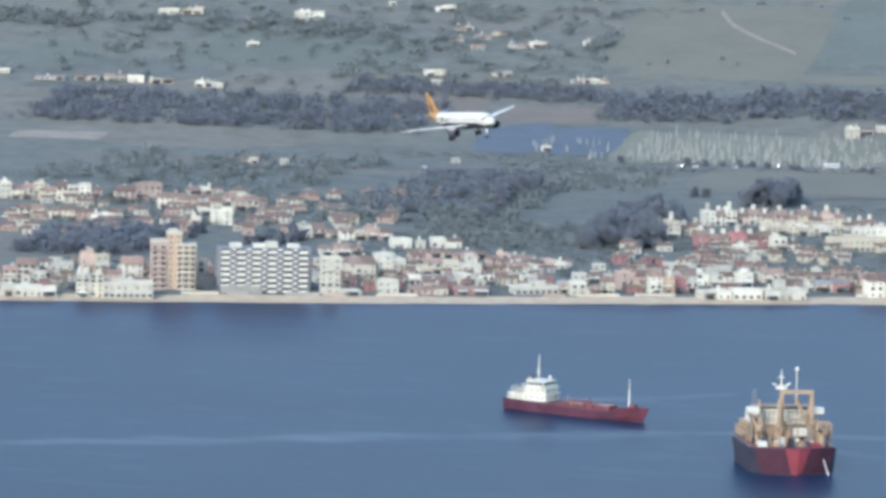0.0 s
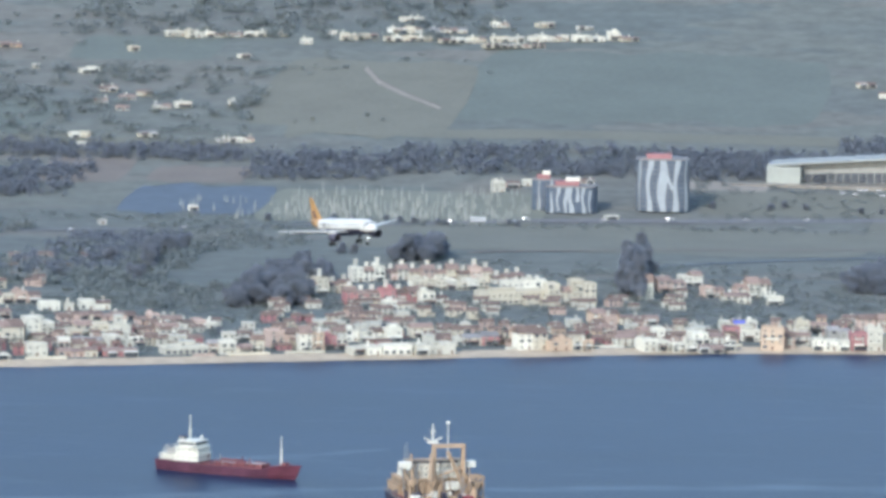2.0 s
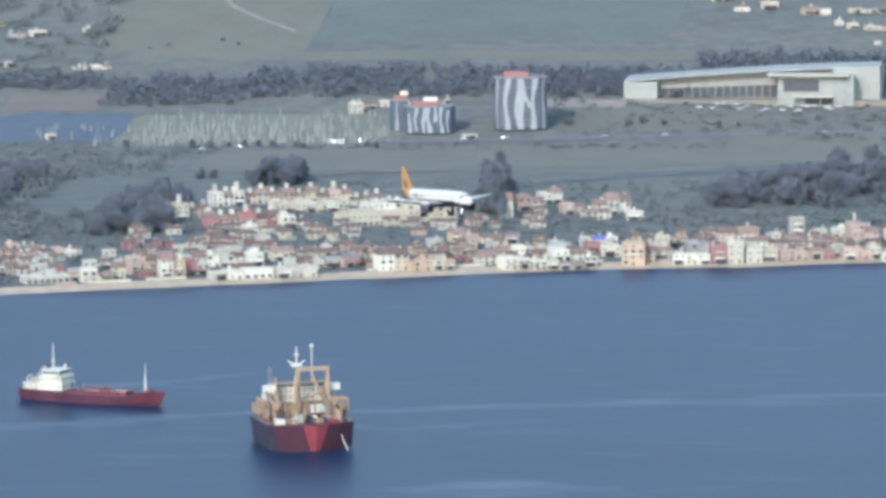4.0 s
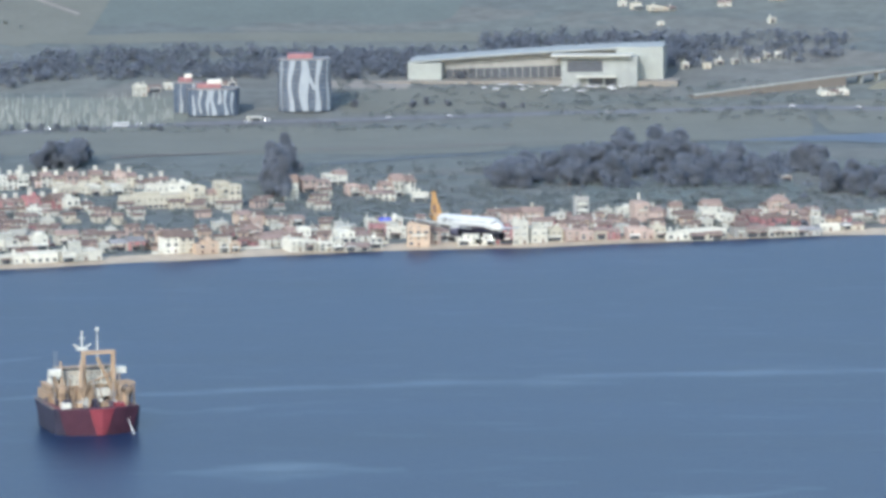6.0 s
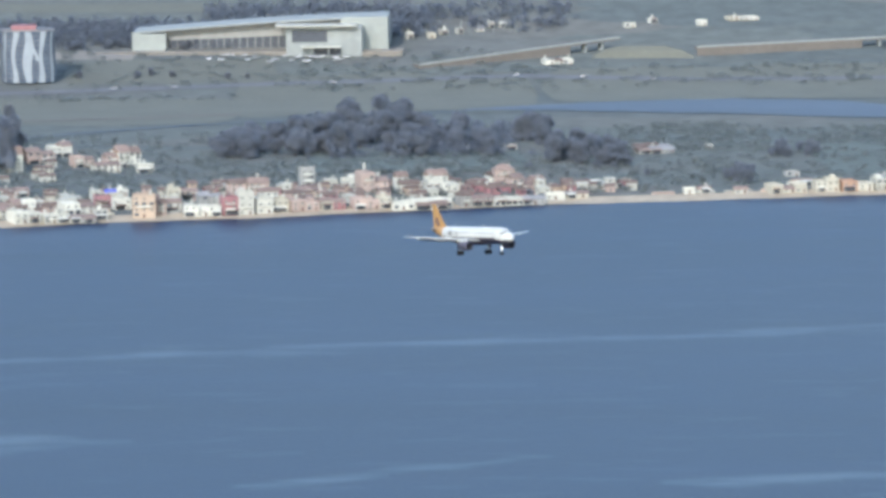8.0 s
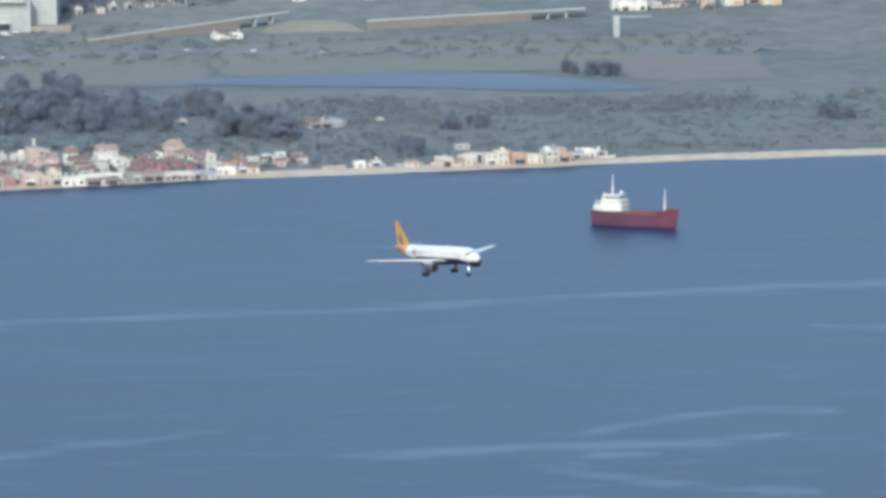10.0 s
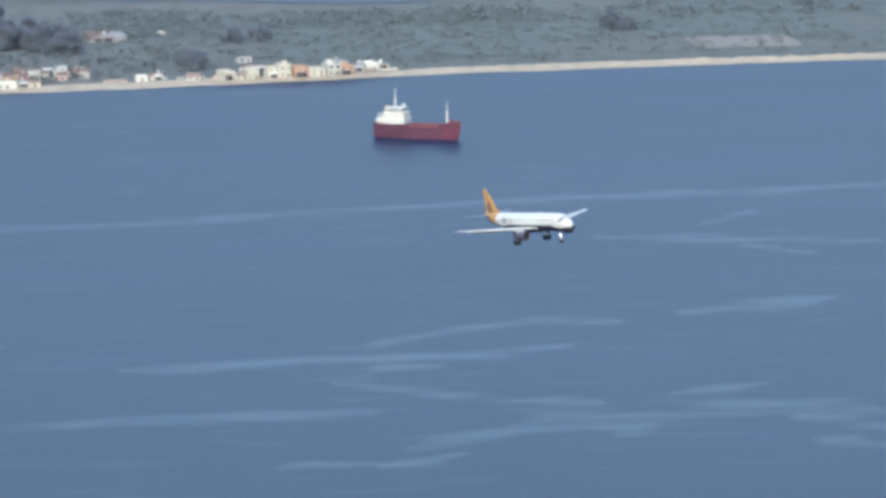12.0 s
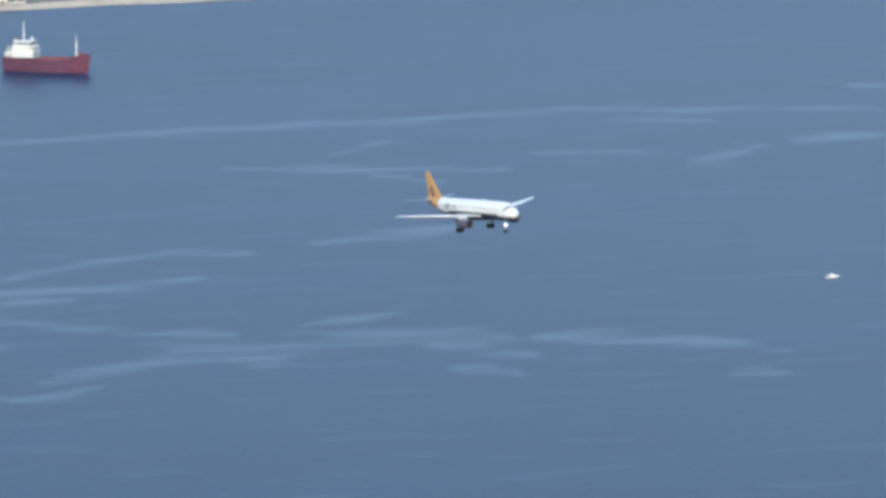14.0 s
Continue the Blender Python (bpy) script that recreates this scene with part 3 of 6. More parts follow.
    part("funnel", loft(B(), [[(fun - w, -v, q), (fun + w, -v, q), (fun + w, v, q), (fun - w, v, q)] for q, w, v in ((z - house * 0.45, 1.7, 1.6), (z + house * 0.12, 1.3, 1.3))]), M_GREY, s, "pale grey funnel behind the bridge")
    part("funnel_cap", box(B(), fun, 0, z + house * 0.12, 2.7, 2.7, 0.5), M_HULL_DARK, s)
    sx = mid
    bm = B()
    for dy in (-0.55, 0.55):
        rod(bm, (sx - length * 0.02, dy, z), (sx - length * 0.02, dy * 0.35, z + house * 1.2), 0.22, 0.14)
    for k in range(7):
        rod(bm, (sx - length * 0.02, 0.55 - 0.05 * k, z + house * 0.18 * k), (sx - length * 0.02, -0.5 + 0.05 * k, z + house * 0.18 * (k + 1)), 0.09, 0.09, 5)
    for h2, w in ((0.25, 3.2), (0.42, 2.4), (0.58, 1.6)):
        box(bm, sx - length * 0.02, 0, z + house * h2, 0.25, w, 0.25)
    box(bm, sx - length * 0.02, 0, z + house * 0.32, 0.9, 0.9, house * 0.2)
    part("radar_mast", bm, M_SHIP_WHITE, s, "slim white radar mast")
    part("radar_dome", ball(B(), sx + 2.5, beam * 0.32, z + 1.2, 0.9, 2), M_SHIP_WHITE, s)
    part("lifeboat", rod(B(), (sx - 4, beam * 0.45, deck + house * 0.5), (sx + 1.5, beam * 0.45, deck + house * 0.5), 0.9, 0.9, 10), M_OCHRE, s, "orange lifeboat")
    fx = length * fore
    bm = rod(rod(B(), (fx, 0, deck), (fx, 0, deck + mast * 0.62), 0.5, 0.38), (fx, 0, deck + mast * 0.6), (fx, 0, deck + mast), 0.24, 0.16)
    box(bm, fx, 0, deck + mast * 0.6, 0.5, 1.8, 0.35)
    part("foremast", bm, M_SHIP_WHITE, s, "white foremast on the bow")
    part("windlass", box(B(), length * 0.43, 0, deck * 1.42, 2.6, beam * 0.3, 1.3), M_DECK, s)
    for sd in (-1, 1):
        railing(s, -length * 0.19, length * 0.28, sd * beam * 0.47, deck + 0.05, M_HULL_RED)
        railing(s, -length * 0.46, -length * 0.24, sd * beam * 0.4, deck * 1.2, M_SHIP_WHITE)
    for k in range(9):
        part("stern_gear", box(B(), -length * 0.46 + k * 0.9, (random.random() - 0.5) * beam * 0.6, deck * 1.2, 0.8, 0.8, 1.0 + 2.2 * random.random()), (M_STEEL, M_SHIP_WHITE)[k % 2], s)
    return s


def pointing(x, y, degrees):
    return pose(x, y, 0, 0, 0, degrees)


coaster("red coastal tanker with a white deckhouse aft", pointing(-377, 2138, -20), 72, 12.5, 4.3, 9.6, True, 0.4, 0.175, 0.03)
coaster("small red cargo ship with a white deckhouse aft", pointing(286.6, 2499, -31), 48, 9.8, 6.4, 8.6, False, 0.37, 0.25, -0.02, 14)


def dredger(m):
    L, W, D = 52.0, 38.0, 10.5
    s = thing("dredger_ship", "large red working ship crowded with buff cranes and gantries", "ship", "anchored ships", m)
    bm = hull_bm(L, W, D, 1.0, 0.05, 2.0, 0.16, 0.02)
    for f in bm.faces:
        c = f.calc_center_median()
        f.material_index = 1 if c.x > L * 0.4 else 0
    part("hull", bm, (M_HULL_DARK, M_HULL_MAROON), s, "dark hull with a maroon bow")
    for sd in (-1, 1):
        rows = ((11.7, 28.3, 26.75, 5.5), (4.7, 26.9, 25.85, 3.5), (0.2, 26.05, 25.4, 1.9))
        bm = loft(B(), [[(a - 0.2, 0, z), (b - 0.2, sd * y, z), (b + 0.3, sd * y, z), (a + 0.3, 0, z)] for z, a, b, y in rows])
        part("bow_plate", bm, M_HULL_BRIGHT, s, "bright red painted bow")
        railing(s, -L * 0.46, L * 0.36, sd * W * 0.48, D + 0.05, M_GREY)
    part("deck", box(B(), -2, 0, D + 0.03, L * 0.82, W * 0.92, 0.3), M_DECK, s)
    z = D
    hx = -L * 0.3
    for i, (th, tl, tw) in enumerate(((4.2, 22, 31), (3.0, 19, 29), (2.8, 16, 25), (2.7, 13, 21), (2.4, 6, 24))):
        d = part("deckhouse", box(B(), hx + (22 - tl) / 2, 0, z, tl, tw, th), M_SHIP_WHITE if i in (2, 3, 4) else M_BUFF, s, "white bridge" if i == 4 else "")
        bm = B()
        if i == 4:
            box(bm, hx + 11, 0, z + 1.0, 0.1, tw * 0.9, 1.1)
            part("window_band", bm, M_GLASS, d)
        else:
            for k in range(int(tw / 2)):
                piece("window", PORTHOLE, d, hx + 11, (k + 0.5) * 2 - tw / 2, z + 1.2, 90)
        z += th
        part("deck_edge", box(B(), hx + (22 - tl) / 2, 0, z - 0.1, tl + 1.0, tw + 0.8, 0.22), M_BUFF if i != 2 else M_GREY, d)
    bm = rod(B(), (hx + 8, 0, z), (hx + 8, 0, z + 15.5), 0.6, 0.25)
    rod(bm, (hx + 8, -4, z + 9.5), (hx + 8, -0.2, z + 7.6), 0.35)
    rod(bm, (hx + 8, 4, z + 9.5), (hx + 8, 0.2, z + 7.6), 0.35)
    box(bm, hx + 8, 0, z + 7.0, 1.4, 5, 0.7)
    box(bm, hx + 8, 0, z + 12.0, 0.4, 3.2, 0.3)
    part("radar_mast", bm, M_SHIP_WHITE, s, "white forked radar mast")
    bm = rod(B(), (hx + 5, 7.5, z - 1), (hx + 5, 7.5, z + 15), 0.34, 0.2)
    part("signal_mast", bm, M_SHIP_WHITE, s, "thin white mast")
    for dx, dy in ((0, -11.5), (1.5, -13.0)):
        part("whip_aerial", rod(B(), (hx + 9 + dx, dy, z - 1), (hx + 9 + dx, dy, z + 7.5), 0.16, 0.1), M_GREY, s)
    part("signal_dome", ball(B(), hx + 5, 7.5, z + 15.4, 0.9, 2), M_SHIP_WHITE, s)
    for sd in (-1, 1):
        part("bridge_wing", box(B(), hx + 16, sd * 14.2, z - 2.4, 4.5, 5.0, 2.6), M_SHIP_WHITE, s, "white end of the bridge")
        part("wing_post", box(B(), hx + 16, sd * 14.2, D, 1.0, 1.0, z - 2.4 - D), M_BUFF, s)
    # the gantry
    gx, gy0, gy1, gt = L * 0.06, -2.0, 11.0, D + 22
    bm = B()
    for y in (gy0, gy1):
        for dx in (-2.5, 2.5):
            rod(bm, (gx + dx, y, D), (gx + dx * 0.6, y, gt), 0.75, 0.6, 6)
        for h in (6, 11, 16):
            box(bm, gx, y, D + h, 4.4, 0.5, 0.5)
    box(bm, gx, (gy0 + gy1) / 2, gt - 0.4, 3.2, gy1 - gy0 + 1.4, 1.5)
    rod(bm, (gx, gy0 + 6, gt - 2), (gx, gy1 - 0.5, D + 6), 0.8, 0.8, 6)
    rod(bm, (gx + 1, gy0 + 1, D + 9), (gx + 1, gy1 - 1, D + 13), 0.5, 0.5, 6)
    part("gantry", bm, M_BUFF, s, "tall buff portal gantry")
    for x, y, r, tx, ty, tz, w in ((12, -5.5, 0, 5, -3.5, 19, 1.7), (4, -11.5, 0, -4, -10.5, 18, 1.3), (18, 12.5, 0, 24, 9, 10, 1.5), (-6, 13.5, 0, -10, 12, 14, 1.2), (8, -13.5, 0, 2, -14.5, 11, 1.1)):
        c = part("crane", rod(B(), (x, y, D), (x, y, D + 8), w * 0.9, w * 0.75, 10), M_BUFF, s, "buff deck crane")
        bm = rod(B(), (x, y, D + 7), (tx, ty, D + tz), w * 0.8, w * 0.4, 6)
        part("boom", bm, M_BUFF, c)
        part("cab", box(B(), x + 1, y, D + 6.2, 2.6, 2.4, 2.6), M_BUFF, c)
        part("cable", rod(B(), (tx, ty, D + tz), (tx + 1, ty, D + 3), 0.09), M_STEEL, c)
    # a lattice crane house on the port bow
    bm = B()
    for y in (11.0, 17.0):
        for x in (8.0, 15.0):
            rod(bm, (x, y, D), (x, y, D + 10.5), 0.42, 0.42, 6)
        rod(bm, (8.0, y, D + 2), (15.0, y, D + 9), 0.3, 0.3, 6)
    for x in (8.0, 15.0):
        rod(bm, (x, 11.0, D + 2), (x, 17.0, D + 9), 0.3, 0.3, 6)
        box(bm, x, 14.0, D + 9.6, 0.9, 7.0, 0.9)
    box(bm, 11.5, 17.0, D + 9.6, 7.0, 0.9, 0.9)
    box(bm, 11.5, 11.0, D + 9.6, 7.0, 0.9, 0.9)
    box(bm, 11.5, 14.0, D + 5.2, 5.0, 4.6, 2.6)
    part("lattice_frame", bm, M_BUFF, s, "buff lattice frame")
    rnd = random.Random(4)
    for k in range(60):
        x, y = -L * 0.16 + rnd.random() * L * 0.54, (rnd.random() - 0.5) * W * 0.85 * (1 if k < 40 else 0.7)
        bm = box(B(), x, y, D, 1.5 + 2.5 * rnd.random(), 1.2 + 2.6 * rnd.random(), 1.2 + (6.0 if k % 5 == 0 else 3.2) * rnd.random())
        # Dark boxes among the gear also stand for the shaded gaps in it.
        part("deck_gear", bm, (M_BUFF, M_HULL_DARK, M_SHIP_WHITE, M_BUFF, M_ENGINE)[k % 5], s)
    for y in (-7, 7.5):
        bm = box(B(), L * 0.33, y, D + 1, 2.6, 2.6, 2.2)
        part("winch", bm, M_SHIP_WHITE, s, "white winch housing")
    part("white_container", box(B(), L * 0.16, 5, D + 4, 2.5, 5.5, 3.4), M_SHIP_WHITE, s, "white cabin between the cranes")
    part("red_hatch", box(B(), L * 0.36, 9, D + 1.0, 8, 4.5, 1.6), M_HULL_BRIGHT, s)
    for k in range(44):
        bm = B()
        x = -L * 0.2 + rnd.random() * L * 0.55
        y = (rnd.random() - 0.5) * W * 0.8
        rod(bm, (x, y, D), (x + rnd.uniform(-3, 3), y + rnd.uniform(-2, 2), D + 4 + 10 * rnd.random()), 0.28)
        part("strut", bm, (M_BUFF, M_BUFF, M_STEEL)[k % 3], s)
    part("hawse_jet", rod(B(), (L * 0.48, 11.5, D - 3.5), (L * 0.48 + 2, 13.8, 0.1), 0.09, 0.28, 6), M_FOAM, s, "white jet of water from the bow")
    return s


dredger(pointing(-263.2, 2013, -69))


def motor_boat(x, y):
    s = thing("motor_boat", "small white motor boat on the bay", "boat", m=pointing(x, y, 10))
    part("hull", hull_bm(5.2, 2.0, 0.6, 0.25, 0.2, 0.2), M_SHIP_WHITE, s)
    part("cabin", box(B(), -0.4, 0, 0.6, 1.9, 1.3, 0.9), M_SHIP_WHITE, s)
    part("window", box(B(), 0.57, 0, 0.9, 0.06, 1.1, 0.45), M_GLASS, s)


motor_boat(503, 1745)


# ---- houses ----
WALLS = {"w": (M_WHITE, "white"), "c": (M_CREAM, "cream"), "o": (M_OCHRE, "ochre"), "p": (M_PINK, "pink"), "r": (M_RED, "dark red"), "g": (M_GREY, "grey"), "d": (M_RUST, "rust orange")}
ROOFS = {"t": (M_TILE, "terracotta gable roof"), "h": (M_TILE, "hipped terracotta roof"), "f": (None, "flat roof"), "s": (M_SLATE, "grey gable roof"), "b": (M_BLUE, "blue covered roof")}
town = random.Random(11)


def window_mesh(w, h):
    bm = box(B(), 0, 0.02, 0, w, 0.12, h)
    for f in bm.faces:
        f.material_index = 1
    for x, z, a, b in ((-w / 2, 0, 0.12, h), (w / 2, 0, 0.12, h), (0, -0.06, w + 0.2, 0.12), (0, h - 0.06, w + 0.2, 0.12)):
        box(bm, x, -0.02, z, a, 0.2, b)
    return mesh_of(bm, "window", (M_WHITE, M_GLASS))


WINDOW_SMALL, WINDOW_WIDE = window_mesh(1.15, 1.3), window_mesh(2.4, 1.9)
DOOR_MESH = mesh_of(box(B(), 0, 0, 0, 1.2, 0.16, 2.1), "door", M_WOOD)
TURRET_MESH = mesh_of(box(box(B(), 0, 0, -1.2, 2.3, 2.0, 4.2), 0, 0, 3.0, 2.8, 2.5, 0.5), "chimney", M_WHITE)
CHIMNEY_MESH = mesh_of(box(box(B(), 0, 0, -0.8, 1.2, 1.0, 3.6), 0, 0, 2.8, 1.5, 1.3, 0.4), "chimney", M_WHITE)


def roof_bm(w, d, z, rise, hip, over=0.45):
    a, b = w / 2 + over, d / 2 + over
    r = a - b * 0.9 if hip and a > b else a
    r = max(r, 0.4)
    bm = B()
    low = [bm.verts.new(p) for p in ((-a, -b, z - 0.15), (a, -b, z - 0.15), (a, b, z - 0.15), (-a, b, z - 0.15))]
    eave = [bm.verts.new(p) for p in ((-a, -b, z + 0.12), (a, -b, z + 0.12), (a, b, z + 0.12), (-a, b, z + 0.12))]
    e, f = bm.verts.new((-r, 0, z + rise)), bm.verts.new((r, 0, z + rise))
    bm.faces.new(low[::-1])
    for i in range(4):
        bm.faces.new((low[i], low[(i + 1) % 4], eave[(i + 1) % 4], eave[i]))
    bm.faces.new((eave[0], eave[1], f, e))
    bm.faces.new((eave[2], eave[3], e, f))
    bm.faces.new((eave[1], eave[2], f))
    bm.faces.new((eave[3], eave[0], e))
    return bm


def house(x, y, w, h, style, group="houses of the seaside town", windows=True, turn=None):
    """Style: wall letter, roof letter, then c for chimneys, a for an arcade, u for an upper terrace room."""
    wall, colour = WALLS[style[0]]
    roof, words = ROOFS[style[1]]
    storeys = max(1, round(h / 3.4))
    slope = (shore(x + 20) - shore(x - 20)) / 40
    if turn is None:
        turn = math.degrees(math.atan(slope)) + town.uniform(-7, 7)
    d = min(max(w * 0.75, 6), 13) * town.uniform(0.85, 1.15)
    kind = "long low building" if w > 3.2 * h else "house" if storeys < 4 else "apartment house"
    shell = "%s %s with a %s" % (colour, kind, words)
    if "c" in style[2:]:
        shell += " and white chimneys"
    if "a" in style[2:]:
        shell += " and arcade"
    t = thing("house", shell, "house", group, pose(x, y, land(x, y) - 0.25, 0, 0, turn))
    bays = int(w / 6.6) if w > 13 and "a" not in style[2:] else 1
    if bays > 1:
        t["label"] = "row of joined %s houses with %ss" % (colour, words)
    for bay in range(bays):
        bw = w / bays
        shift = (bay + 0.5) * bw - w / 2
        bh = h * (town.uniform(0.72, 1.16) if bays > 1 else 1)
        top = style if bays < 2 or town.random() < 0.6 else style[0] + town.choice("fftt") + style[2:]
        bd = d + (town.uniform(-1.5, 1.5) if bays > 1 else 0)
        skin = town.choice((wall, wall, wall, wall, M_WHITE, M_CREAM)) if bays > 1 else wall
        build_bay(t, shift, bw, bh, bd, skin, ROOFS[top[1]][0], top, storeys, windows)
    return t


def porch(t, cx, w, y, h, tiled):
    """A lean-to roof on posts before the ground floor."""
    # Dark slab on the wall paints the shade under the porch roof.
    p = part("porch", box(B(), cx, y - 0.08, 0.3, w, 0.14, h - 0.5), M_GLASS, t, "porch with its shade painted as a dark slab")
    bm = B()
    loft(bm, [[(cx - w / 2 - 0.2, y + 0.02, h + 0.55), (cx - w / 2 - 0.2, y - 2.5, h), (cx - w / 2 - 0.2, y - 2.5, h + 0.2), (cx - w / 2 - 0.2, y + 0.02, h + 0.8)],
              [(cx + w / 2 + 0.2, y + 0.02, h + 0.55), (cx + w / 2 + 0.2, y - 2.5, h), (cx + w / 2 + 0.2, y - 2.5, h + 0.2), (cx + w / 2 + 0.2, y + 0.02, h + 0.8)]])
    part("porch_roof", bm, M_TILE if tiled else M_WHITE, p)
    n = max(2, int(w / 3))
    for k in range(n):
        part("post", box(B(), cx - w / 2 + 0.15 + k * (w - 0.3) / (n - 1), y - 2.35, 0, 0.26, 0.26, h + 0.02), M_WHITE, p)


def build_bay(t, cx, w, h, d, wall, roof, style, storeys, windows):
    """One house front with its roof, centred at cx along its row."""
    hw = h if style[1] == "f" else h * 0.74
    part("wall", box(B(), cx, 0, 0, w, d, hw + 0.25), wall, t)
    if style[1] == "f":
        bm = B()
        for bx, by, sx, sy in ((0, -d / 2 + 0.1, w + 0.2, 0.35), (0, d / 2 - 0.1, w + 0.2, 0.35), (-w / 2 + 0.1, 0, 0.35, d), (w / 2 - 0.1, 0, 0.35, d)):
            box(bm, cx + bx, by, hw + 0.2, sx, sy, 0.75)
        part("parapet", bm, wall, t)
        if "u" in style[2:] or (storeys > 1 and town.random() < 0.4):
            part("roof_room", box(B(), cx + w * town.uniform(-0.25, 0.25), d * 0.15, hw + 0.25, w * 0.35, d * 0.4, 2.4), wall, t)
    else:
        bm = roof_bm(w, d, hw + 0.25, max(1.6, h * 0.3), style[1] == "h", 0.35)
        bmesh.ops.translate(bm, vec=(cx, 0, 0), verts=bm.verts)
        part("roof", bm, roof, t)
    if "c" in style[2:]:
        for k in range(max(1, int(w / 7))):
            piece("chimney", TURRET_MESH if t.location.y > 2880 else CHIMNEY_MESH, t, cx + (k + 0.5) * w / max(1, int(w / 7)) - w / 2, d * 0.12, hw + 0.25 + h * 0.22)
    elif town.random() < 0.45:
        piece("chimney", CHIMNEY_MESH, t, cx + w * town.uniform(-0.35, 0.35), d * 0.15, hw + (0.1 if style[1] == "f" else h * 0.1))
    if not windows:
        return
    if "a" not in style[2:] and w > 5 and town.random() < 0.5:
        porch(t, cx + w * town.uniform(-0.12, 0.12), w * town.uniform(0.5, 0.9), -d / 2, town.uniform(2.5, 3.1), town.random() < 0.6)
    n = max(1, int(w / 3.4))
    per = hw / storeys
    for s in range(storeys):
        wide = town.random() < 0.3
        for k in range(n):
            wx = cx + (k + 0.5) * w / n - w / 2
            if "a" in style[2:] and s == 0:
                piece("window", WINDOW_WIDE, t, wx, -d / 2, 0.7)
            elif s == 0 and k == n // 2:
                piece("door", DOOR_MESH, t, wx, -d / 2, 0.25)
            elif town.random() < 0.86:
                piece("window", WINDOW_WIDE if wide and w / n > 3 else WINDOW_SMALL, t, wx, -d / 2, s * per + min(1.15, per * 0.4))
        if s and town.random() < 0.4:
            part("balcony", box(box(B(), cx, -d / 2 - 0.6, s * per + 0.1, w * 0.6, 1.2, 0.15), cx, -d / 2 - 1.15, s * per + 0.2, w * 0.6, 0.1, 0.9), M_WHITE, t)


# the sea front and the streets behind it: x, y, width, height, style
FRONT_A = [
    (-743, 2482, 30.1, 5.0, 'wf'),
    (-768, 2530, 7.9, 9.5, 'ot'),
    (-764, 2548, 10.8, 11.8, 'pt'),
    (-751, 2538, 9.5, 7.0, 'wt'),
    (-711, 2493, 15.2, 15.8, 'wfu'),
    (-691, 2499, 27.3, 8.1, 'wfa'),
    (-746, 2609, 8.1, 10.1, 'pf'),
    (-737, 2607, 8.1, 9.1, 'cf'),
    (-711, 2542, 7.9, 8.5, 'pt'),
    (-706, 2560, 11.1, 14.3, 'wt'),
    (-667, 2564, 6.7, 13.6, 'wf'),
    (-590, 2553, 11.3, 20.1, 'wf'),
    (-578, 2551, 10.7, 2.5, 'wf'),
    (-592, 2636, 15.5, 10.4, 'ct'),
    (-578, 2650, 16.2, 13.0, 'wf'),
    (-562, 2573, 11.7, 6.6, 'wf'),
    (-563, 2663, 16.3, 4.6, 'wf'),
    (-553, 2679, 19.7, 7.9, 'ct'),
    (-534, 2671, 11.4, 7.2, 'wf'),
    (-560, 2619, 14.4, 4.8, 'wf'),
]
FRONT_B = [
    (-544, 2626, 16.7, 5.5, 'ws'),
    (-524, 2630, 21.5, 5.5, 'wf'),
    (-540, 2577, 22.1, 4.7, 'pt'),
    (-517, 2584, 18.9, 4.1, 'rt'),
    (-510, 2688, 12.8, 7.2, 'wt'),
    (-513, 2649, 11.0, 5.8, 'pt'),
    (-484, 2603, 25.4, 3.8, 'wfa'),
    (-488, 2643, 12.9, 6.1, 'rt'),
    (-469, 2609, 5.7, 7.3, 'ps'),
    (-456, 2609, 18.1, 7.0, 'wf'),
    (-463, 2673, 11.4, 5.8, 'wt'),
    (-445, 2619, 7.3, 9.5, 'ct'),
    (-436, 2648, 17.4, 12.2, 'pt'),
    (-417, 2633, 14.1, 12.8, 'ot'),
    (-405, 2644, 14.4, 6.4, 'rt'),
    (-406, 2687, 14.6, 7.8, 'wf'),
    (-391, 2690, 15.6, 7.8, 'wt'),
    (-378, 2689, 9.8, 7.8, 'wf'),
    (-386, 2628, 17.5, 4.1, 'wf'),
    (-369, 2635, 16.9, 4.8, 'wfa'),
]
FRONT_C = [
    (-349, 2643, 23.0, 4.8, 'wf'),
    (-366, 2718, 13.1, 7.9, 'ct'),
    (-327, 2687, 19.5, 6.5, 'rs'),
    (-302, 2686, 13.9, 12.9, 'ot'),
    (-297, 2674, 17.7, 11.0, 'ot'),
    (-275, 2677, 26.8, 6.1, 'of'),
    (-264, 2774, 13.3, 8.0, 'ph'),
    (-245, 2710, 13.0, 7.5, 'wt'),
    (-232, 2727, 14.1, 7.2, 'wf'),
    (-246, 2703, 12.0, 5.9, 'wt'),
    (-260, 2738, 9.9, 8.6, 'ph'),
    (-269, 2818, 16.9, 7.5, 'oh'),
    (-248, 2818, 23.0, 6.1, 'ph'),
    (-234, 2738, 13.8, 7.2, 'ct'),
    (-228, 2690, 16.2, 6.1, 'wf'),
    (-219, 2739, 13.5, 5.3, 'wt'),
    (-211, 2693, 14.6, 5.2, 'wf'),
    (-201, 2726, 18.0, 7.2, 'wt'),
    (-196, 2696, 15.5, 4.2, 'gt'),
    (-185, 2703, 7.1, 5.2, 'wf'),
]
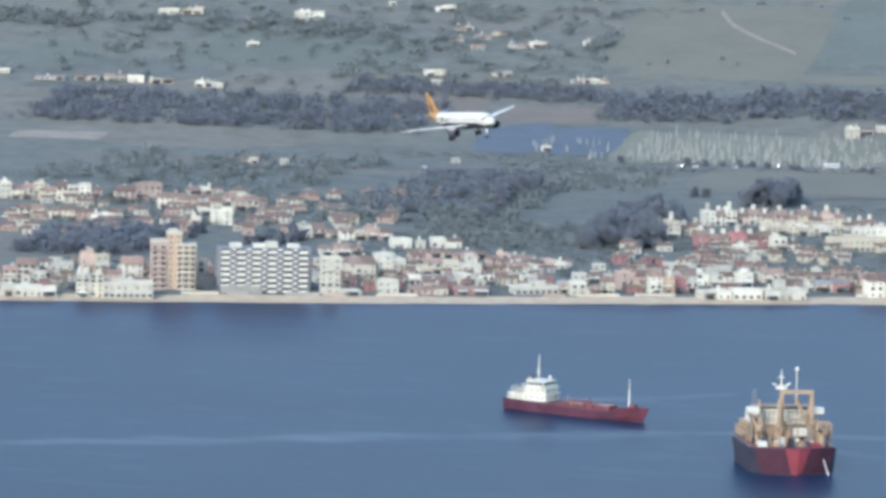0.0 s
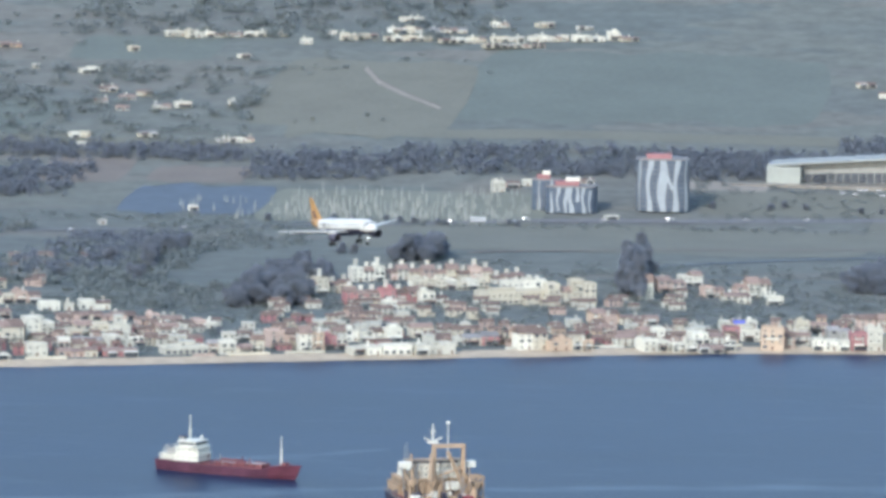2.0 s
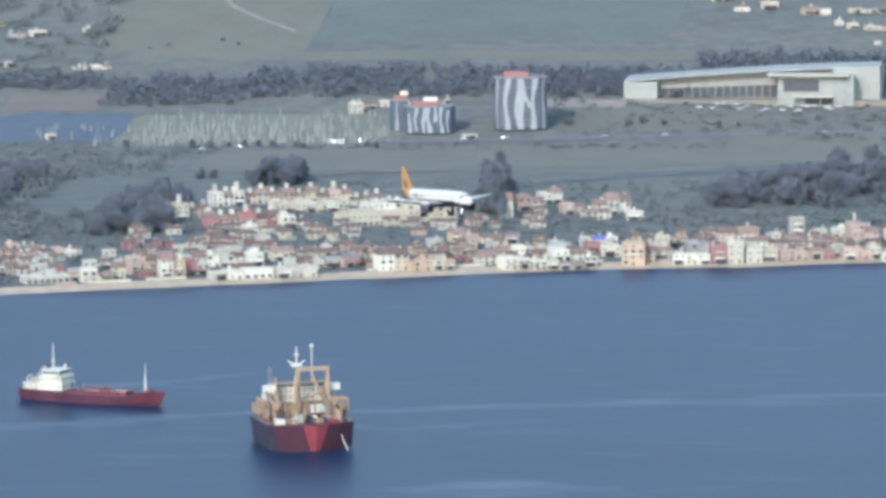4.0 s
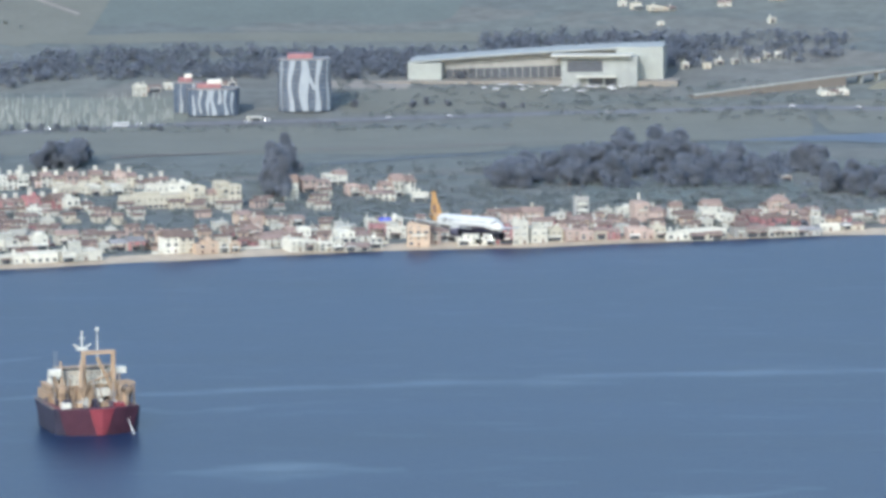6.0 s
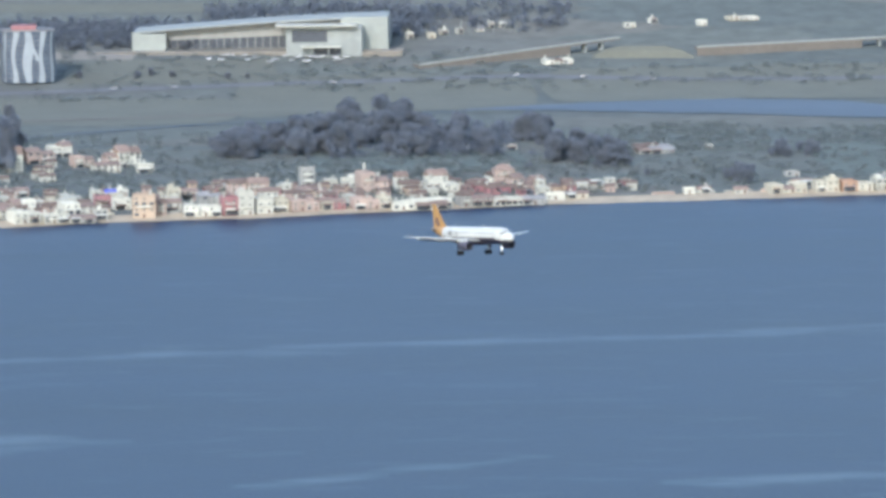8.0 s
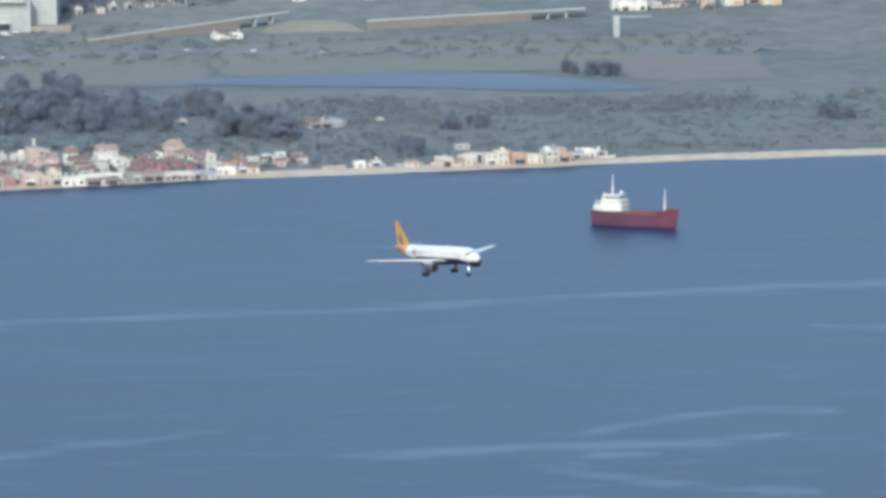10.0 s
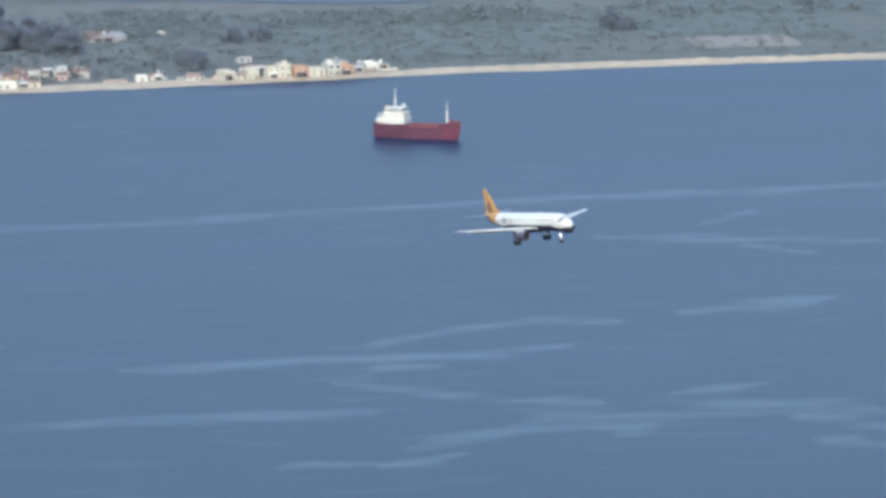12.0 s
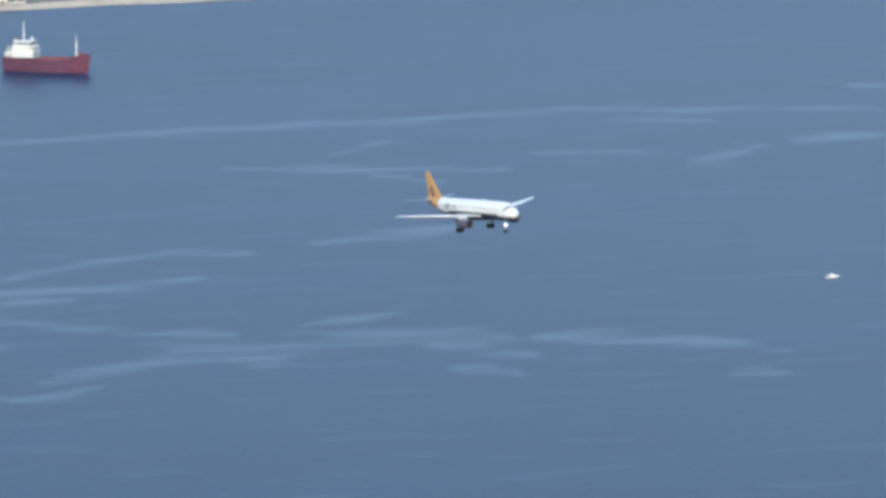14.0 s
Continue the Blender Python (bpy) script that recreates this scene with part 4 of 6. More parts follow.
FRONT_D = [
    (-184, 2762, 16.6, 6.0, 'rt'),
    (-183, 2808, 13.5, 5.1, 'wb'),
    (-176, 2744, 11.2, 5.9, 'wf'),
    (-161, 2711, 13.0, 12.4, 'of'),
    (-152, 2718, 6.5, 9.1, 'pt'),
    (-147, 2730, 12.4, 7.2, 'wt'),
    (-148, 2783, 8.3, 7.7, 'cf'),
    (-140, 2797, 11.7, 6.0, 'ct'),
    (-128, 2717, 21.2, 5.5, 'wf'),
    (-126, 2760, 13.2, 7.3, 'gs'),
    (-108, 2721, 18.6, 11.7, 'rf'),
    (-111, 2816, 12.1, 9.4, 'pt'),
    (-99, 2814, 12.5, 10.1, 'ptc'),
    (-93, 2726, 9.8, 7.8, 'wf'),
    (-84, 2731, 10.5, 6.5, 'cf'),
    (-92, 2779, 11.3, 8.0, 'wt'),
    (-71, 2736, 17.0, 5.2, 'pf'),
    (-68, 2802, 18.5, 6.7, 'oh'),
    (-71, 2859, 8.9, 11.0, 'gf'),
    (-54, 2741, 14.8, 6.6, 'rt'),
]
FRONT_E = [
    (-57, 2777, 11.0, 6.3, 'ct'),
    (-45, 2844, 8.9, 6.1, 'wf'),
    (-31, 2745, 22.4, 5.3, 'pf'),
    (-31, 2819, 17.2, 10.8, 'ptc'),
    (-14, 2750, 9.9, 2.6, 'wf'),
    (3, 2751, 24.0, 4.3, 'wfa'),
    (-14, 2833, 7.5, 10.9, 'wt'),
    (-9, 2813, 12.1, 8.1, 'wt'),
    (7, 2832, 12.2, 12.2, 'wt'),
    (10, 2814, 18.2, 7.4, 'wf'),
    (29, 2759, 19.8, 7.3, 'gt'),
    (33, 2844, 9.5, 5.4, 'wt'),
    (48, 2857, 12.0, 12.3, 'ph'),
    (51, 2764, 20.9, 3.3, 'wf'),
    (30, 2841, 9.2, 4.1, 'ct'),
    (46, 2864, 15.8, 8.9, 'oh'),
    (61, 2835, 21.0, 8.1, 'pt'),
    (-13, 2744, 13.1, 3.9, 'wf'),
    (3, 2747, 19.1, 4.3, 'wf'),
]
FRONT_F = [
    (48, 2763, 17.9, 3.6, 'wfa'),
    (64, 2766, 12.9, 4.6, 'gs'),
    (77, 2780, 11.3, 3.3, 'wf'),
    (90, 2785, 13.3, 4.0, 'gs'),
    (103, 2851, 7.5, 2.4, 'wf'),
    (157, 2798, 6.7, 3.0, 'wf'),
    (166, 2802, 8.1, 3.0, 'wt'),
    (188, 2801, 8.1, 3.4, 'wt'),
    (215, 2805, 22.6, 4.4, 'cf'),
    (227, 2837, 12.3, 3.4, 'wt'),
    (239, 2810, 14.2, 6.4, 'rf'),
    (257, 2813, 18.9, 5.4, 'df'),
    (276, 2818, 16.3, 5.8, 'df'),
    (280, 2862, 11.0, 2.4, 'ws'),
    (289, 2826, 6.1, 4.1, 'ws'),
    (300, 2833, 14.3, 3.8, 'wf'),
]
FRONT = FRONT_A + FRONT_B + FRONT_C + FRONT_D + FRONT_E + FRONT_F

# the estate with white chimneys behind the town
ESTATE_A = [
    (-465, 2946, 17.1, 8.6, 'wtc'),
    (-451, 2958, 14.3, 9.3, 'ctc'),
    (-427, 2894, 21.7, 11.2, 'rtc'),
    (-404, 2899, 24.5, 10.5, 'rtc'),
    (-444, 3034, 22.0, 9.5, 'wtc'),
    (-423, 3047, 22.1, 9.6, 'ptc'),
    (-385, 2993, 49.5, 5.4, 'cf'),
    (-398, 3046, 23.9, 9.6, 'ptc'),
    (-375, 3045, 22.0, 8.1, 'ptc'),
    (-353, 3040, 20.1, 6.2, 'wtc'),
    (-383, 2898, 17.5, 7.0, 'wt'),
    (-401, 2861, 14.5, 6.9, 'ct'),
    (-336, 2912, 43.8, 7.7, 'cfa'),
    (-336, 2981, 28.7, 7.9, 'wf'),
    (-300, 2921, 31.3, 13.4, 'cf'),
    (-255, 2947, 8.8, 16.3, 'wt'),
    (-246, 3013, 18.8, 8.7, 'pt'),
    (-236, 3059, 13.9, 8.1, 'wf'),
    (-216, 2985, 13.6, 9.0, 'pt'),
    (-199, 2955, 15.9, 7.1, 'wt'),
]
ESTATE_B = [
    (-191, 2984, 22.2, 12.2, 'pt'),
    (-174, 2948, 10.6, 4.9, 'wf'),
    (-908, 2990, 14.9, 10.5, 'wt'),
    (-892, 2990, 14.2, 11.9, 'ct'),
    (-876, 2987, 14.9, 11.2, 'wt'),
    (-859, 2982, 14.8, 10.4, 'wf'),
    (-860, 2875, 16.2, 8.3, 'ct'),
    (-839, 2873, 16.1, 7.2, 'ct'),
    (-827, 2880, 10.8, 5.7, 'wt'),
    (-812, 2872, 14.3, 5.0, 'wf'),
    (-830, 2990, 13.0, 10.4, 'pt'),
    (-826, 3032, 16.9, 10.5, 'pt'),
    (-794, 2967, 14.0, 8.8, 'wt'),
    (-780, 2965, 11.7, 9.9, 'pt'),
    (-800, 3068, 17.1, 4.9, 'pt'),
    (-761, 2945, 14.6, 10.2, 'pt'),
    (-738, 2886, 13.5, 8.6, 'wf'),
    (-759, 2875, 20.3, 5.7, 'ct'),
    (-747, 2982, 16.5, 8.1, 'pt'),
    (-722, 2944, 14.5, 6.9, 'wt'),
]
ESTATE_C = [
    (-762, 3016, 16.7, 7.4, 'pt'),
    (-665, 2841, 26.2, 6.3, 'ct'),
    (-635, 2841, 32.1, 6.3, 'pt'),
    (-605, 2806, 12.4, 4.8, 'wf'),
    (-593, 2807, 5.8, 4.1, 'wf'),
    (-580, 2820, 18.9, 4.8, 'ws'),
    (-629, 2748, 25.3, 7.4, 'pt'),
    (-577, 2759, 27.0, 4.7, 'pt'),
    (-554, 2763, 20.2, 4.0, 'pt'),
    (-526, 2745, 26.8, 6.0, 'pt'),
    (-500, 2733, 20.0, 4.3, 'pt'),
]
ESTATE = ESTATE_A + ESTATE_B + ESTATE_C

# villages and farms on the hills
HILLS_A = [
    (-777, 4121, 16.5, 6.0, 'wt'),
    (-759, 4117, 15.0, 8.0, 'wf'),
    (-742, 4122, 17.5, 5.5, 'wt'),
    (-725, 4126, 17.0, 5.0, 'wt'),
    (-706, 4131, 21.0, 5.0, 'wf'),
    (-682, 4132, 9.0, 4.0, 'wf'),
    (-656, 4105, 11.4, 6.9, 'wf'),
    (-640, 4146, 9.0, 4.0, 'wf'),
    (-622, 4126, 16.4, 8.0, 'cf'),
    (-606, 4136, 17.4, 7.0, 'wf'),
    (-570, 4128, 46.7, 6.0, 'cf'),
    (-522, 4129, 45.6, 6.0, 'cf'),
    (-483, 4138, 31.8, 7.0, 'wf'),
    (-448, 4147, 38.8, 7.0, 'wf'),
    (-413, 4151, 29.8, 7.0, 'wf'),
    (-392, 4158, 11.0, 11.0, 'wf'),
    (-378, 4156, 17.9, 5.0, 'cf'),
    (-577, 4162, 32.0, 7.0, 'wf'),
    (-539, 4168, 35.1, 6.0, 'ws'),
    (-497, 4196, 17.1, 6.0, 'wf'),
]
HILLS_B = [
    (-457, 4201, 17.1, 5.0, 'wf'),
    (-421, 4196, 15.1, 4.0, 'wf'),
    (-578, 4210, 23.3, 5.1, 'wf'),
    (-475, 4116, 60.2, 3.0, 'cf'),
    (-821, 3982, 12.6, 5.8, 'wf'),
    (-802, 4064, 10.9, 4.9, 'cf'),
    (-782, 3742, 18.2, 5.5, 'wf'),
    (-773, 3710, 10.4, 5.4, 'wf'),
    (-729, 3753, 16.0, 5.5, 'ws'),
    (-720, 3859, 14.0, 6.6, 'wf'),
    (-656, 3747, 32.7, 4.5, 'gf'),
    (-682, 3877, 6.1, 4.7, 'wf'),
    (-701, 4045, 12.7, 3.9, 'wf'),
    (-912, 4068, 19.9, 6.0, 'ot'),
    (-873, 3993, 6.8, 3.9, 'wf'),
    (-929, 3921, 27.9, 9.6, 'wf'),
    (-933, 3912, 9.6, 6.7, 'wf'),
    (-1051, 3915, 19.3, 6.8, 'ws'),
    (-1031, 3919, 20.3, 6.8, 'cf'),
    (-973, 3900, 12.5, 4.8, 'wf'),
]
HILLS_C = [
    (-951, 3812, 11.2, 4.7, 'wf'),
    (-826, 3978, 12.6, 4.8, 'wf'),
    (-1053, 3674, 21.9, 7.3, 'ct'),
    (-1032, 3679, 18.2, 7.3, 'wf'),
    (-1013, 3674, 14.6, 7.3, 'wf'),
    (-992, 3676, 21.8, 3.6, 'cf'),
    (-950, 3669, 24.9, 5.4, 'wf'),
    (-1082, 3668, 26.5, 2.7, 'ws'),
    (-1124, 3680, 9.2, 4.6, 'wf'),
    (-722, 3860, 8.4, 5.6, 'wf'),
    (-800, 3310, 8.5, 5.7, 'wf'),
    (-827, 3307, 15.5, 6.5, 'cf'),
    (-640, 3475, 7.6, 5.1, 'wf'),
    (-693, 3398, 6.6, 5.0, 'gf'),
    (60, 3853, 6.9, 5.5, 'wf'),
    (-30, 3845, 4.6, 3.7, 'wf'),
    (-163, 4006, 16.7, 6.7, 'pt'),
    (-144, 3968, 14.2, 7.6, 'wt'),
    (-121, 3976, 14.2, 8.5, 'cf'),
    (-87, 3956, 14.2, 9.4, 'pt'),
]
HILLS_D = [
    (-74, 3955, 9.4, 6.6, 'wf'),
    (-40, 3963, 32.1, 3.8, 'cf'),
    (-3, 3968, 27.0, 5.7, 'ot'),
    (5, 4024, 18.2, 5.8, 'wf'),
    (-62, 3914, 7.0, 5.6, 'wf'),
    (-51, 3903, 9.3, 6.5, 'cf'),
    (-30, 3898, 23.2, 4.6, 'cf'),
    (32, 3997, 7.1, 8.6, 'wf'),
    (49, 3990, 14.3, 11.4, 'ot'),
    (64, 3965, 16.5, 11.3, 'wf'),
    (29, 3944, 6.6, 6.6, 'wf'),
    (22, 3914, 11.7, 6.5, 'wt'),
    (65, 3936, 14.1, 4.7, 'cf'),
    (85, 3954, 6.1, 4.7, 'wf'),
    (16, 3705, 7.1, 5.3, 'wf'),
    (29, 3710, 6.2, 4.4, 'wf'),
    (45, 3717, 6.7, 4.4, 'ws'),
    (53, 3730, 7.1, 5.3, 'wf'),
    (63, 3733, 6.2, 5.3, 'wf'),
    (7, 3692, 7.1, 5.3, 'cf'),
]
HILLS_E = [
    (-10, 3689, 6.2, 7.0, 'wf'),
    (-116, 3671, 7.0, 4.4, 'wf'),
    (-136, 3663, 7.0, 5.3, 'wf'),
    (419, 3687, 30.1, 10.6, 'wf'),
    (451, 3698, 31.1, 5.3, 'ct'),
    (470, 3711, 14.3, 8.0, 'wf'),
    (482, 3690, 11.5, 16.9, 'ot'),
    (503, 3701, 16.9, 14.3, 'of'),
    (520, 3709, 12.5, 10.7, 'cf'),
    (534, 3704, 17.0, 9.8, 'ot'),
    (163, 3732, 9.8, 4.5, 'wf'),
    (182, 3747, 6.7, 4.5, 'wf'),
    (220, 3735, 8.9, 5.4, 'wf'),
    (253, 3754, 26.9, 3.6, 'wf'),
    (102, 3594, 24.0, 4.3, 'wf'),
    (-793, 3911, 16.7, 6.2, 'gs'),
    (-771, 3881, 14.2, 5.7, 'gt'),
    (-760, 3899, 13.3, 6.6, 'ct'),
    (-790, 3866, 12.2, 5.6, 'gt'),
    (-736, 3853, 15.9, 5.6, 'gs'),
]
HILLS_F = [
    (-767, 3841, 11.7, 5.6, 'gt'),
    (-424, 3585, 10.8, 11.6, 'wf'),
    (-415, 3602, 10.8, 6.9, 'pt'),
    (-405, 3610, 7.4, 6.5, 'wf'),
    (-362, 3622, 16.1, 6.1, 'wt'),
    (-328, 3489, 10.9, 3.8, 'wf'),
    (148, 3035, 26.2, 6.2, 'gs'),
    (185, 3059, 4.4, 3.3, 'wf'),
    (56, 3064, 8.1, 4.8, 'wf'),
    (225, 2889, 9.4, 4.2, 'gf'),
    (147, 3057, 25.6, 5.9, 'gs'),
]
HILLS = HILLS_A + HILLS_B + HILLS_C + HILLS_D + HILLS_E + HILLS_F

for row in FRONT:
    house(*row)
for row in ESTATE:
    house(*row, group="houses behind the town")
for x, y, w, h, style in HILLS:
    house(x, y, w * 0.9, h * 0.66, style, group="houses on the hills")


def plain_house(x, y, w, h, style, turn):
    """A small house of the crowd: walls, roof and window slabs added to the one mesh of the streets."""
    d, hw = min(max(w * 0.75, 6), 12), h if style[1] == "f" else h * 0.74
    m = pose(x, y, land(x, y) - 0.25, 0, 0, turn)
    mats = {"w": 0, "c": 1, "o": 2, "p": 3, "r": 4}
    wall, roof = mats[style[0]], {"t": 5, "h": 5, "s": 6, "f": mats[style[0]]}[style[1]]

    def add(points, quads, index):
        k = len(CROWD[0])
        CROWD[0].extend(m @ Vector(p) for p in points)
        CROWD[1].extend(tuple(k + i for i in q) for q in quads)
        CROWD[2].extend(index for _ in quads)

    cube = ((0, 3, 2, 1), (4, 5, 6, 7), (0, 1, 5, 4), (1, 2, 6, 5), (2, 3, 7, 6), (3, 0, 4, 7))

    def block(x0, x1, y0, y1, z0, z1, index):
        add(((x0, y0, z0), (x1, y0, z0), (x1, y1, z0), (x0, y1, z0), (x0, y0, z1), (x1, y0, z1), (x1, y1, z1), (x0, y1, z1)), cube, index)

    block(-w / 2, w / 2, -d / 2, d / 2, 0, hw + 0.25, wall)
    a, b, z = w / 2 + 0.4, d / 2 + 0.4, hw + 0.2
    if style[1] == "f":
        block(-a + 0.2, a - 0.2, -b + 0.2, b - 0.2, z, z + 0.7, wall)
    else:
        r = a - b * 0.8 if style[1] == "h" and a > b else a
        top = z + max(1.6, h * 0.3)
        add(((-a, -b, z), (a, -b, z), (a, b, z), (-a, b, z), (-r, 0, top), (r, 0, top)), ((0, 1, 5, 4), (2, 3, 4, 5), (1, 2, 5), (3, 0, 4), (3, 2, 1, 0)), roof)
    n, storeys = max(1, int(w / 3.2)), max(1, round(h / 3.4))
    if town.random() < 0.6:
        q = w * town.uniform(-0.35, 0.35)
        block(q - 0.5, q + 0.5, 0.4, 1.3, hw, hw + max(1.6, h * 0.3) + 1.1, 0)
    if town.random() < 0.45:
        q, side = w * town.uniform(0.2, 0.32), town.choice((-1, 1))
        block(side * w * 0.45 - q, side * w * 0.45 + q, -d / 2 - 3, -d / 2 + 0.2, 0, hw * 0.55, wall)
        block(side * w * 0.45 - q - 0.2, side * w * 0.45 + q + 0.2, -d / 2 - 3.2, -d / 2 + 0.2, hw * 0.55, hw * 0.55 + 0.3, 5)
    for s in range(storeys):
        for k in range(n):
            cx, cz = (k + 0.5) * w / n - w / 2, s * hw / storeys + 1.0
            if town.random() < 0.85:
                block(cx - 0.6, cx + 0.6, -d / 2 - 0.06, -d / 2 + 0.1, cz, cz + 1.3, 7)


def fill(count, x0, x1, d0, d1, styles, wide=(5.5, 11), high=(4, 7)):
    """More houses in the streets between, set back d0 to d1 metres from the water."""
    for _ in range(count):
        x = town.uniform(x0, x1)
        y = shore(x) + town.uniform(d0, d1)
        if all((x - a) ** 2 + (y - b) ** 2 > 46 for a, b in TAKEN):
            TAKEN.append((x, y))
            plain_house(x, y, town.uniform(*wide), town.uniform(*high), town.choice(styles), math.degrees(math.atan((shore(x + 20) - shore(x - 20)) / 40)) + town.uniform(-9, 9))


CROWD = ([], [], [])
TAKEN = [(r[0], r[1]) for r in FRONT + ESTATE]
fill(190, -780, -360, 42, 200, ("wt", "wt", "pt", "ct", "wf", "wf", "pt", "rt"), (4.5, 9), (3.2, 6.8))
fill(190, -360, 30, 38, 135, ("wt", "pt", "ot", "wf", "wf", "rt", "ct", "pt"), (4.5, 9), (3.2, 6.8))
fill(50, 20, 125, 40, 70, ("wt", "pt", "pt", "wf", "rt", "ot"), (4.5, 8), (3.2, 6))
fill(50, -480, -230, 190, 300, ("ptc", "wtc", "wtc", "ct", "wt"))
fill(110, -900, -640, 330, 640, ("pt", "wt", "ct", "wtc"))
crowd = bpy.data.meshes.new("street_houses")
crowd.from_pydata(CROWD[0], [], CROWD[1])
for m in (M_WHITE, M_CREAM, M_OCHRE, M_PINK, M_RED, M_TILE, M_SLATE, M_GLASS):
    crowd.materials.append(m)
crowd.polygons.foreach_set("material_index", CROWD[2])
tagged(new("street_houses", crowd), "crowded small houses in the back streets of the town", "houses", kind="stuff")


# low garden walls between the houses and the sand
wall_stretch = random.Random(8)
x = -800.0
while x < 330:
    run = wall_stretch.uniform(9, 26)
    if wall_stretch.random() < 0.6:
        y = shore(x + run / 2) + 20 + wall_stretch.uniform(-1, 1.5)
        turn = math.degrees(math.atan((shore(x + run) - shore(x)) / run))
        g = thing("garden_wall", "low pale garden wall along the beach", "wall", "garden walls", pose(x + run / 2, y, land(x + run / 2, y) - 0.2, 0, 0, turn))
        part("wall_body", box(B(), 0, 0, 0, run, 0.3, 1.7), (M_WHITE, M_CREAM, M_PINK, M_GREY)[wall_stretch.randrange(4)], g)
        part("coping", box(B(), 0, 0, 1.7, run + 0.1, 0.45, 0.15), M_CONCRETE, g)
    x += run + wall_stretch.uniform(0, 6)


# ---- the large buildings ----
# Shade of the recesses behind the balconies, painted as a dark facade colour.
M_SHADE = material("shaded_recess_grey", (0.20, 0.21, 0.225), 0.8, vary=0.2, size=5)


def balcony_block(x, y, w, h, turn):
    t = thing("apartment_block", "eight storey white apartment block with staggered balconies", "apartment block", m=pose(x, y, land(x, y) - 0.3, 0, 0, turn))
    part("wall", box(B(), 0, 4, 0, w, 13, h), M_SHADE, t, "recessed facade painted dark for the shade behind balconies")
    floors, cols = 8, 6
    fh = h / floors
    M_BALCONY = material("bright_white_balcony_paint", (0.70, 0.68, 0.59), 0.8, vary=0.12, size=4)
    slab = mesh_of(box(box(B(), 0, 0, 0, w / cols * 0.54, 2.2, 0.25), 0, -1.0, 0.25, w / cols * 0.54, 0.25, 1.05), "balcony", M_BALCONY)
    link = mesh_of(box(B(), 0, 0, 0, w / cols * 0.24, 0.9, 0.7), "loggia", M_BALCONY)
    glass = mesh_of(box(B(), 0, 0, 0, w / cols * 0.5, 0.15, 1.9), "balcony_window", M_GLASS)
    for f in range(floors):
        for c in range(cols):
            px = (c + 0.5) * w / cols - w / 2
            piece("balcony", slab, t, px, -3.4, f * fh + 0.4)
            piece("balcony_window", glass, t, px, -2.5, f * fh + 0.75)
            if c:
                piece("loggia", link, t, c * w / cols - w / 2, -3.0, f * fh + 0.4 + fh / 2)
    for c, up in ((0.7, 2.2), (2.2, 2.0), (3.0, 3.4), (4.4, 2.0)):
        part("roof_room", box(B(), (c + 0.5) * w / cols - w / 2, 3, h, w / cols * 0.75, 6, up), M_WHITE, t)
    part("base", box(B(), -w * 0.25, -6, 0, w * 0.45, 5, 4.2), M_GREY, t)


def tower_block(x, y, w, h, turn):
    t = thing("apartment_tower", "tall ochre and pink apartment tower with stepped top", "apartment block", m=pose(x, y, land(x, y) - 0.3, 0, 0, turn))
    for nm, bx, by, bw, bd, bh, mat in (("wing", -w * 0.32, 1, w * 0.36, 13, h * 0.86, M_PINK), ("core", 0.02 * w, 2, w * 0.32, 14, h, M_OCHRE), ("wing", w * 0.28, 0, w * 0.44, 13, h * 0.8, M_OCHRE), ("lift_house", 0, 4, w * 0.2, 6, h * 1.07, M_CREAM)):
        p = part(nm, box(B(), bx, by, 0, bw, bd, bh), mat, t)
        if nm == "lift_house":
            continue
        part("cornice", box(B(), bx, by, bh, bw + 0.6, bd + 0.6, 0.8), M_CREAM, p)
        for f in range(int(bh / 3.1)):
            n = max(1, int(bw / 3.6))
            for k in range(n):
                piece("window", WINDOW_WIDE if nm == "wing" else WINDOW_SMALL, t, bx + (k + 0.5) * bw / n - bw / 2, by - bd / 2, f * 3.1 + 1.0)
            if nm == "wing":
                part("balcony", box(B(), bx, by - bd / 2 - 0.7, f * 3.1 + 0.3, bw * 0.8, 1.4, 1.0), M_CREAM if bx > 0 else M_PINK, t)


balcony_block(-626, 2545, 52, 25, 20)
tower_block(-677, 2541, 25, 31, 18)


M_PANEL = material("pale_grey_panel", (0.32, 0.35, 0.37), 0.6, vary=0.15, size=6)


